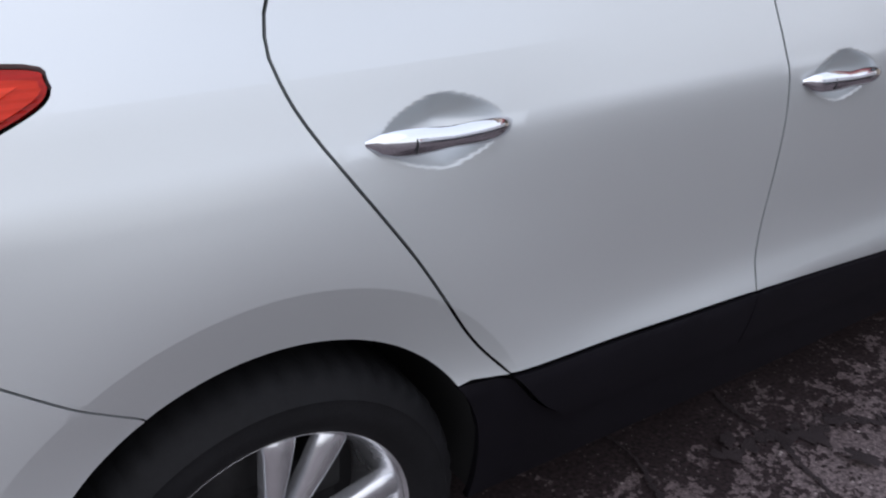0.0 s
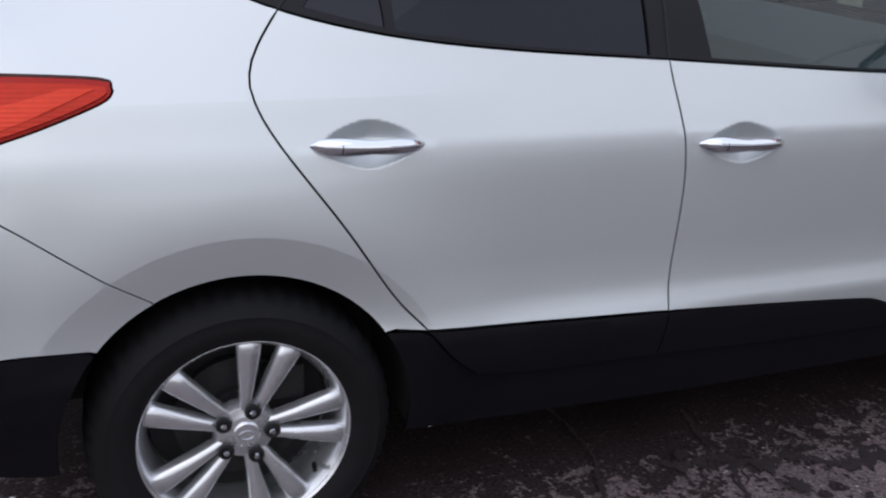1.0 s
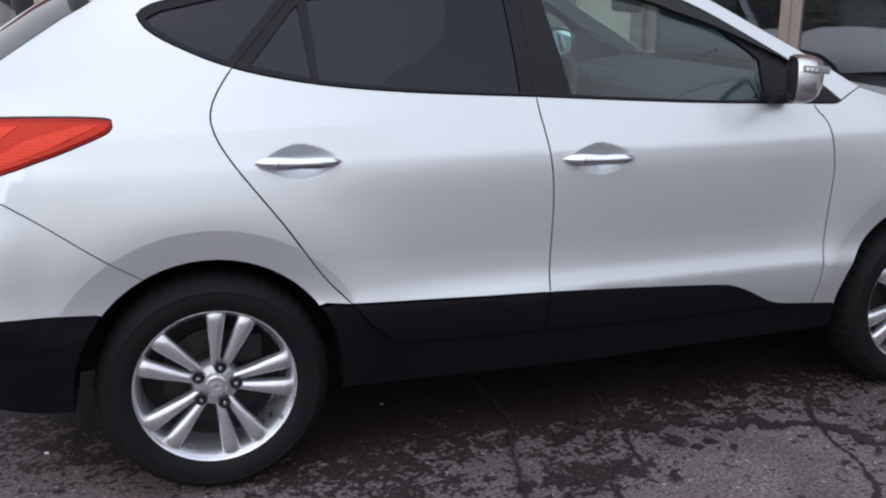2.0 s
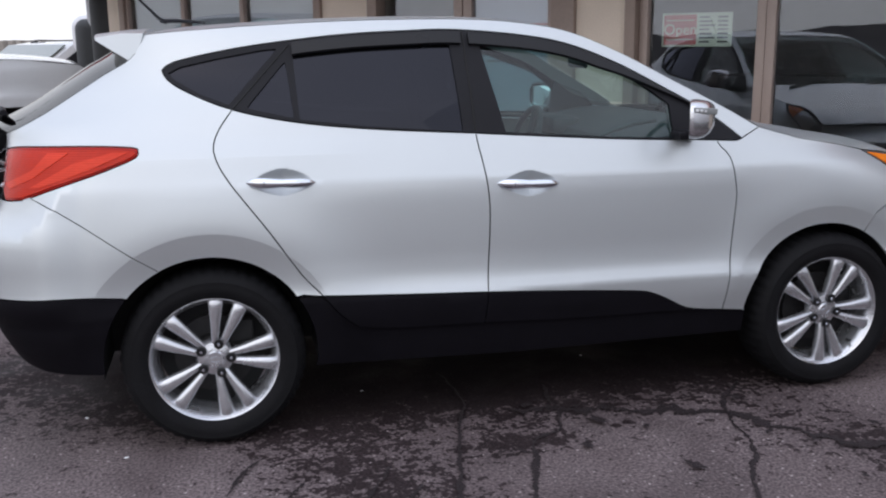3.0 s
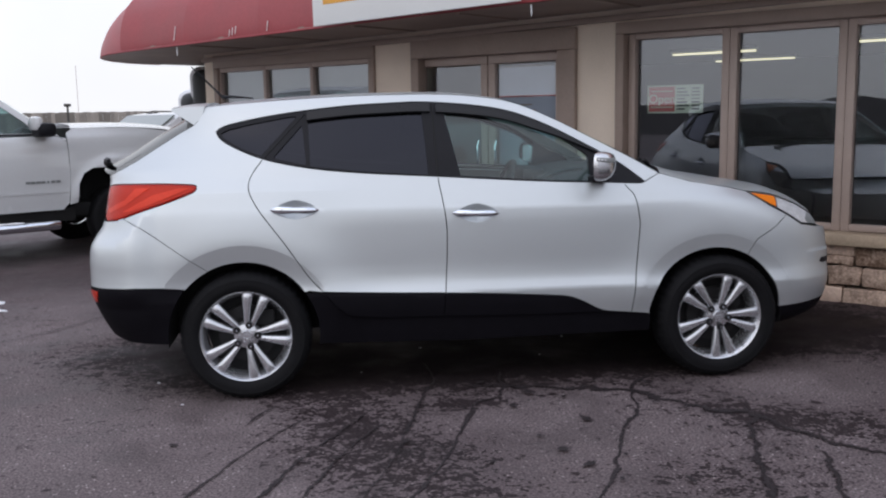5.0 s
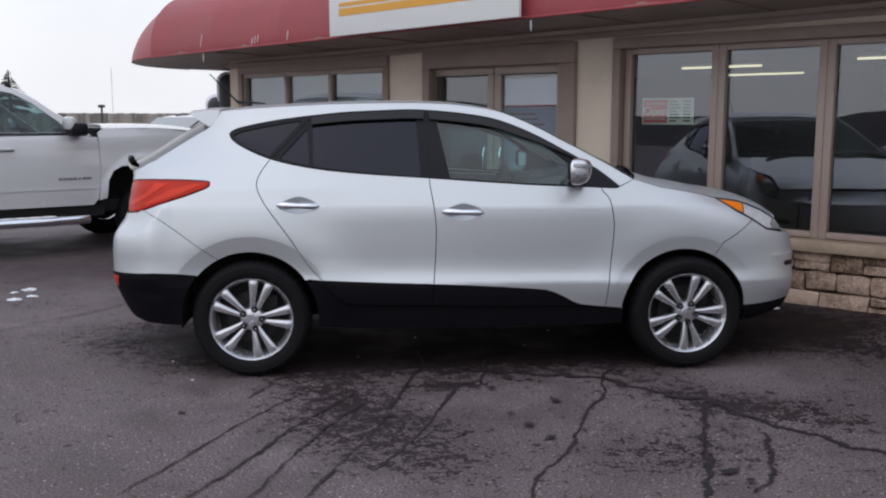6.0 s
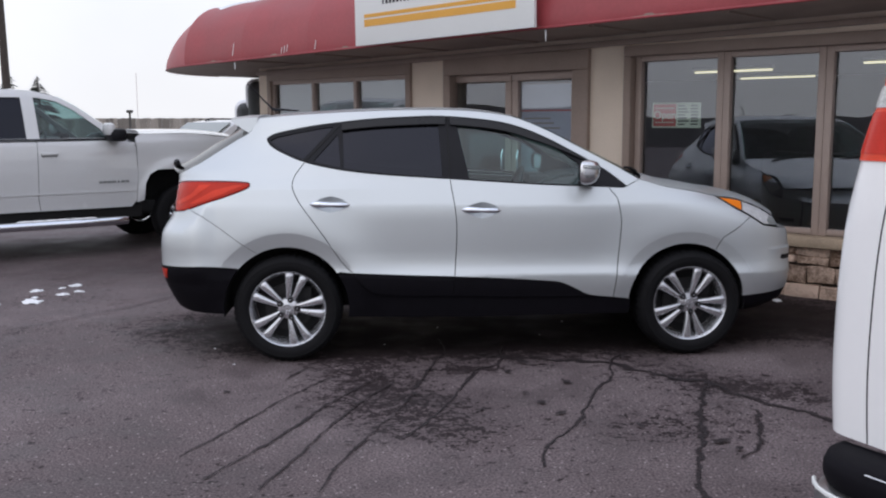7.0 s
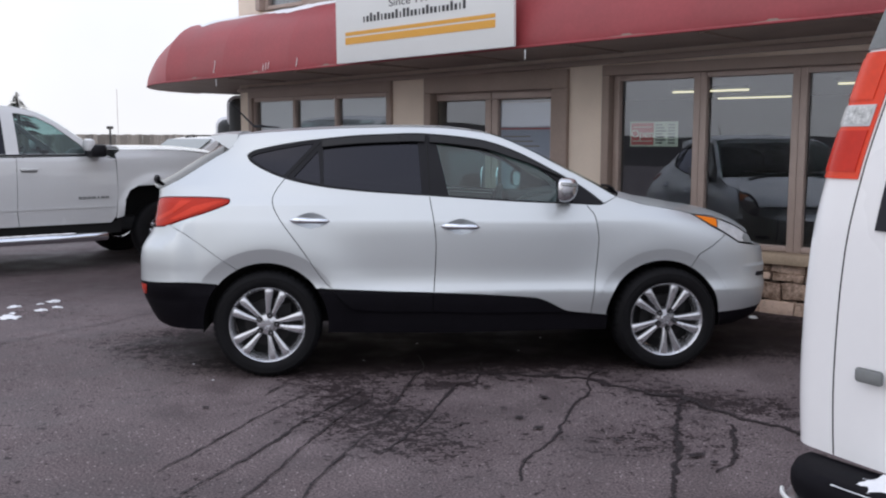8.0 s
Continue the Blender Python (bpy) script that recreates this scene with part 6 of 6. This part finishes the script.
part("chassis", box(bmesh.new(), (-2.0, 0, 0.52), (5.6, 1.6, 0.16), 0.04), DARK, truck)
part("bed_floor", box(bmesh.new(), (-4.1, 0, 0.75), (1.9, 1.8, 0.05)), DARK, truck)
part("tailgate", box(bmesh.new(), (-5.08, 0, 0.98), (0.06, 1.9, 0.66), 0.02), WHITE_PAINT, truck)
part("cab_back", box(bmesh.new(), (-3.08, 0, 1.2), (0.05, 1.7, 1.2), 0.02), WHITE_PAINT, truck)
part("dashboard", box(bmesh.new(), (-0.85, 0, 1.12), (0.5, 1.6, 0.3), 0.06), CABIN_DARK, truck)
for y in (-0.42, 0.42):
    part("seat_back", box(bmesh.new(), (-1.95, y, 1.25), (0.16, 0.52, 0.66), 0.06, pose(0, 0, 0, 0, -12, 0)), SEAT_CLOTH, truck)
bm = bmesh.new()
tube(bm, [(-1.32 + 0.07 * math.sin(t), 0.42 + 0.19 * math.cos(t), 1.28 + 0.17 * math.sin(t)) for t in np.linspace(0, math.tau, 25)], 0.016, 6)
part("steering_wheel", bm, CABIN_DARK, truck)

# ---- white van, its rear left corner nearest: local x ahead, rear face at x = 0, left side at y = 0, right side at y = -2.0 ----
VAN = pose(1.744, -4.554, 0.02, 0, 0, 26.85)
van = thing("cargo_van", "white cargo van with tall red tail lamps and snowy bumper", "van", VAN)
V_SIDE = spline([(0.55, 0.035), (0.62, 0.024), (0.75, 0.008), (0.92, 0.0), (1.08, 0.003), (1.25, 0.013), (1.43, 0.045), (1.60, 0.090), (1.775, 0.140), (1.95, 0.205), (2.10, 0.36)])
V_REAR = spline([(0.55, 0.015), (0.65, 0.0), (1.0, 0.0), (1.40, 0.012), (1.75, 0.045), (2.0, 0.10), (2.10, 0.15)])


def van_shell(z0, z1, s0, s1, mat, name, out=0.0, label="", parent=None, n=40, skirt=False):
    """Part of the van's skin between two heights, s running from the rear face's middle (0) round the corner (1) along the left side (2), mirrored for -s."""
    rows = []
    heights, steps, given = list(np.linspace(z0, z1, 26)), list(np.linspace(s0, s1, n)), out
    if skirt:
        heights, steps = [z0] + heights + [z1], [s0] + steps + [s1]
    for k, z in enumerate(heights):
        inset, lean = float(V_SIDE(z)), float(V_REAR(z))
        row = []
        r = 0.085
        for i, s in enumerate(steps):
            out = 0.0 if skirt and (k in (0, len(heights) - 1) or i in (0, len(steps) - 1)) else given
            a = abs(s)
            half = 1.0 - inset
            if a < 0.95:
                p, nrm = (0.035 * (a / 0.95) ** 2.5, half * a - (r * a / 0.95) * 1.0 + (0.95 - a) * 0), (-1, 0)
                p = (0.03 * (a / 0.95) ** 3, (half - r) * a / 0.95)
            elif a < 1.05:
                t = (a - 0.95) / 0.10 * math.pi / 2
                p, nrm = (0.03 + r - r * math.cos(t), half - r + r * math.sin(t)), (-math.cos(t), math.sin(t))
            else:
                p, nrm = (0.03 + r + (a - 1.05) / 0.95 * 4.9, half), (0, 1)
            sg = 1 if s >= 0 else -1
            row.append((lean + p[0] + nrm[0] * out, -1.0 + sg * (p[1] + nrm[1] * out), z))
        rows.append(row)
    bm = bmesh.new()
    loft(bm, rows, closed=False, caps=False)
    return part(name, bm, mat, parent or van, label, angle=70)


van_shell(0.712, 2.06, 0.885, 2.0, WHITE_VAN, "body_side", n=60)
van_shell(0.712, 2.06, -2.0, -0.885, WHITE_VAN, "body_side", n=60)
ld = van_shell(0.712, 2.06, 0.004, 0.880, WHITE_VAN, "rear_door")
rdv = van_shell(0.712, 2.06, -0.880, -0.004, WHITE_VAN, "rear_door")
# near-black sheet behind the rear doors; its colour shades their gaps
van_shell(0.712, 2.06, -0.91, 0.91, DARK, "door_gap", -0.012)
for sgn, dr in ((1, ld), (-1, rdv)):
    van_shell(1.30, 1.86, sgn * 0.12, sgn * 0.80, PRIVACY, "window_pane", 0.006, "", dr)
    lampv = van_shell(1.422, 1.735, sgn * 0.892, sgn * 1.06, VAN_RED, "tail_lamp", 0.004, "tall red tail lamp with a clear hatched band", skirt=True)
    van_shell(1.440, 1.543, sgn * 0.905, sgn * 1.048, VAN_RED_LOW, "lower_lens", 0.0065, "", lampv, skirt=True)
    van_shell(1.553, 1.606, sgn * 0.905, sgn * 1.059, WHITE_PAINT, "clear_band", 0.0065, "", lampv, skirt=True)
    van_shell(1.558, 1.601, sgn * 0.912, sgn * 1.015, REVERSE, "reversing_lens", 0.008, "clear hatched lens", lampv, skirt=True)
    van_shell(1.618, 1.722, sgn * 0.925, sgn * 1.048, VAN_RED, "upper_lens", 0.0065, "", lampv, skirt=True)
    van_shell(1.742, 2.06, sgn * 0.89, sgn * 1.12, CABIN_GREY, "corner_cap", 0.004, "grey corner cap", lampv)
part("roof", loft(bmesh.new(), [[(0.22, -1.64, 2.05), (4.95, -1.64, 2.05)], [(0.20, -1.3, 2.10), (4.95, -1.3, 2.10)], [(0.19, -1.0, 2.115), (4.95, -1.0, 2.115)], [(0.20, -0.7, 2.10), (4.95, -0.7, 2.10)], [(0.22, -0.36, 2.05), (4.95, -0.36, 2.05)]], closed=False, caps=False), WHITE_VAN, van)
part("nose", box(bmesh.new(), (5.0, -1.0, 0.95), (0.4, 1.8, 0.9), 0.15), WHITE_VAN, van)
part("floor_pan", box(bmesh.new(), (2.5, -1.0, 0.52), (4.8, 1.7, 0.2), 0.04), DARK, van)
PAD = curve_line([(0.06, -0.062), (-0.02, -0.075), (-0.08, -0.115), (-0.118, -0.18), (-0.132, -0.28)], 0.03)
PAD += [(x, -2.0 - y) for x, y in PAD[::-1]]
FACE = [(x - 0.012, y + (0.012 if y > -1 else -0.012)) for x, y in PAD]
bumper = part("rear_bumper", prism(bmesh.new(), PAD, 0.615, 0.700, "z", 0.03), CLADDING, van, "black step pad on the bumper", angle=80)
part("bumper_face", prism(bmesh.new(), FACE, 0.40, 0.616, "z", 0.03), surface("worn_grey_bumper", (0.34, 0.34, 0.35), 0.3, metal=0.8, vary=0.2), bumper)
part("bumper_edge", tube(bmesh.new(), [(x - 0.004, y, 0.617) for x, y in FACE if x < -0.06], 0.006, 6), SIGN_WHITE, bumper)
# snow on the bumper
bm = bmesh.new()
rows = []
for y in np.arange(-0.26, -1.75, -0.009):
    row = []
    for x in np.arange(-0.125, 0.031, 0.009):
        lump = noise.noise(Vector((x * 14, y * 14, 3))) + 0.6 * noise.noise(Vector((x * 38, y * 38, 5))) + 0.3 * noise.noise(Vector((x * 90, y * 90, 7)))
        rise = 0.085 * min(1.0, max(0.0, (x + 0.105) / 0.07)) ** 0.7 * min(1.0, max(0.0, (-0.30 - y) / 0.16)) - 0.012 + 0.022 * lump
        row.append((x, y, 0.697 + max(rise, -0.004)))
    rows.append(row)
loft(bm, rows, closed=False, caps=False)
ob = tagged(part("bumper_snow", bm, SNOW, angle=80), "heap of white snow on the van's rear bumper", "snow", kind="stuff")
ob.matrix_basis = VAN
# badge on the rear door: plain bars
for i in range(6):
    part("badge_bar", box(bmesh.new(), (-0.004, -0.268 - 0.095 * i, 0.945), (0.012, 0.074, 0.036), 0.008), CABIN_GREY, ld)
for x in (1.1, 4.2):
    for sgn in (1, -1):
        road_wheel(van, x, 1, 0.37, 0.215, 0.37, 10.0, hub=-0.10) if sgn > 0 else road_wheel(van, x, -1, 0.37, 0.215, 0.37, 10.0, hub=1.90)

# ---- far car behind the truck's hood ----
# opaque grey instead of glass: reflected sky is put into the base colour
SCREEN_GREY = surface("sky_grey_windscreen", (0.17, 0.20, 0.19), 0.12, vary=0.1, coat=1.0)


def far_car(m, label):
    c = thing("parked_car", label, "car", m)
    prof = [(-2.2, 0.35), (-2.25, 0.75), (-2.1, 0.98), (-1.3, 1.05), (1.0, 1.02), (1.9, 0.92), (2.2, 0.72), (2.2, 0.35)]
    part("body", prism(bmesh.new(), curve_close(prof, 0.4), -0.88, 0.88, "y", 0.06), WHITE_PAINT, c)
    roof = [(-2.0, 1.0), (-1.55, 1.40), (-1.1, 1.50), (0.0, 1.53), (0.35, 1.49), (1.15, 1.02)]
    part("cabin", prism(bmesh.new(), curve_close(roof, 0.3), -0.70, 0.70, "y", 0.07), WHITE_PAINT, c)
    for y in (-0.712, 0.712):
        for o in ([(-1.75, 1.08), (-1.40, 1.38), (-0.55, 1.43), (-0.5, 1.08)], [(-0.42, 1.08), (-0.45, 1.43), (0.22, 1.42), (0.85, 1.08)]):
            part("side_window", prism(bmesh.new(), o, y - 0.008, y + 0.008, "y"), TRIM_BLACK, c)
        part("roof_rail", tube(bmesh.new(), [(-1.2, y * 0.86, 1.49), (-1.1, y * 0.86, 1.535), (-0.1, y * 0.86, 1.555), (0.05, y * 0.86, 1.52)], 0.010, 6), TRIM_BLACK, c)
    part("windscreen", prism(bmesh.new(), [(0.42, 1.47), (1.16, 1.04), (1.18, 1.05), (0.44, 1.485)], -0.64, 0.64, "y"), SCREEN_GREY, c)
    for x in (-1.35, 1.35):
        for s in (-1, 1):
            part("wheel", lathe(bmesh.new(), [(0, 0.01), (0.2, 0.01), (0.2, 0.02), (0.31, 0.02), (0.33, -0.02), (0.33, -0.18), (0, -0.18)], 28, Matrix.Translation((x, s * 0.88, 0.33)) @ pose(0, 0, 0, -90 * s, 0, 0)), RUBBER, c)
    return c


far_car(pose(-2.44, 12.0, 0, 0, 0, 228.6) @ Matrix.Diagonal((1.0, 1.0, 1.05, 1)), "pale grey crossover car with black roof rails parked by the fence")

# ---- snow-capped dark bins by the shop's side ----
def capped_bin(m, h, wd):
    b = thing("utility_bin", "dark rounded utility box with a cap of snow", "bin", m, "boxes beside the shop")
    part("body", box(bmesh.new(), (0.03, -0.06, h / 2 - 0.02), (wd, 0.7, h - 0.04), 0.13, seg=5), CABIN_DARK, b)
    part("snow_cap", box(bmesh.new(), (-0.022, 0.06, h - 0.24), (wd, 0.7, 0.50), 0.15, seg=5), SNOW, b)
    return b


capped_bin(pose(-1.08, 7.9, 0), 2.20, 0.7)
capped_bin(pose(-1.36, 8.6, 0), 1.90, 0.7)

# ---- fence behind the lot ----
fence = thing("board_fence", "weathered grey-brown board fence closing the lot", "fence", pose(-16, 33, 0, 0, 0, 4))
bm = bmesh.new()
box(bm, (0, 0, 0.87), (0.1475, 0.022, 1.78), 0.003)
plank = bm
first = part("board", plank, FENCE_WOOD, fence)
rnd = random.Random(3)
for i in range(1, 240):
    b = new("board", first.data)
    b.parent = fence
    b.matrix_basis = pose(i * 0.15 - 9, rnd.uniform(-0.008, 0.008), rnd.uniform(-0.012, 0.012), 0, rnd.uniform(-0.1, 0.1), 0)
first.matrix_basis = pose(-9, 0, 0)
for z in (0.4, 1.25):
    part("rail", box(bmesh.new(), (9, 0.05, z), (36.2, 0.05, 0.1)), FENCE_WOOD, fence)


def conifer(x, y, h, seed):
    t = thing("evergreen_tree", "dark ragged evergreen tree against the pale sky", "tree", pose(x, y, 0), "evergreens behind the lot")
    rnd = random.Random(seed)
    part("trunk", tube(bmesh.new(), [(0, 0, 0), (0.05, 0, h * 0.5), (0, 0, h)], [0.22, 0.12, 0.02], 8), BARK, t)
    bm = bmesh.new()
    for i in range(300):
        f = rnd.random() ** 0.8
        z = h * (0.12 + 0.88 * f)
        reach = h * 0.52 * (1 - f) ** 0.9 * rnd.uniform(0.35, 1.15) + 0.08
        a = rnd.uniform(0, math.tau)
        droop = -0.25 * reach
        d = Vector((math.cos(a), math.sin(a), 0))
        n = Vector((-d.y, d.x, 0))
        wd = 0.03 + 0.06 * reach
        p0, p1 = Vector((0, 0, z)), d * reach + Vector((0, 0, z + droop))
        mid = (p0 + p1) / 2 + Vector((0, 0, 0.10 * reach))
        v = [bm.verts.new(q) for q in (p0, mid + n * wd, p1, mid - n * wd)]
        bm.faces.new((v[0], v[1], v[2]))
        bm.faces.new((v[0], v[2], v[3]))
    part("crown", bm, NEEDLES, t, angle=180)


for i, (x, y, h) in enumerate([(-16.9, 43, 3.95), (-18.7, 44, 4.2), (-22.5, 45, 4.6), (-25.5, 44, 5.2)]):
    conifer(x, y, h, i)

pole = thing("utility_pole", "dark wooden utility pole beyond the lot", "pole", pose(-12.66, 28.0, 0, 0, -1.0, 0))
part("shaft", tube(bmesh.new(), [(0, 0, 0), (0, 0, 11)], [0.15, 0.11], 12), BARK, pole)
part("crossarm", box(bmesh.new(), (0, 0, 10.2), (2.2, 0.1, 0.12), 0.01), BARK, pole)
lamp_post = thing("lot_lamp", "short dark lamp post with a flat lamp head", "lamp", pose(-8.2, 27.0, 0.2))
part("post", tube(bmesh.new(), [(0, 0, 0), (0, 0, 1.72)], 0.035, 8), POLE_METAL, lamp_post)
part("lamp_head", box(bmesh.new(), (0, 0, 1.76), (0.20, 0.18, 0.10), 0.02), POLE_METAL, lamp_post)
mast = thing("radio_mast", "thin pale radio mast far behind the fence", "mast", pose(-21.3, 80, 0))
part("shaft", tube(bmesh.new(), [(0, 0, 0), (0, 0, 6.0)], 0.022, 6), SASH, mast)

# ---- wooded ridge round the lot, seen only in the glass ----
def ridge(cx, cy, r, a0, a1, h, seed):
    bm = bmesh.new()
    k = 160
    low, high = [], []
    for i in range(k + 1):
        a = radians(a0 + (a1 - a0) * i / k)
        t = h * (0.75 + 0.5 * noise.noise(Vector((i * 0.05, seed, 0))) + 0.16 * noise.noise(Vector((i * 0.6, seed, 3))) + 0.10 * noise.noise(Vector((i * 2.3, seed, 5))))
        low.append((cx + r * math.cos(a), cy + r * math.sin(a), -0.5))
        high.append((cx + (r + h * 1.5) * math.cos(a), cy + (r + h * 1.5) * math.sin(a), t))
    loft(bm, [low, high], closed=False, caps=False)
    return tagged(part("backdrop", bm, BARE_WOODS, angle=180), "dark bare winter woods on a far ridge", "woods", kind="structure")


ridge(0, 0, 90, 175, 405, 4.6, 2)
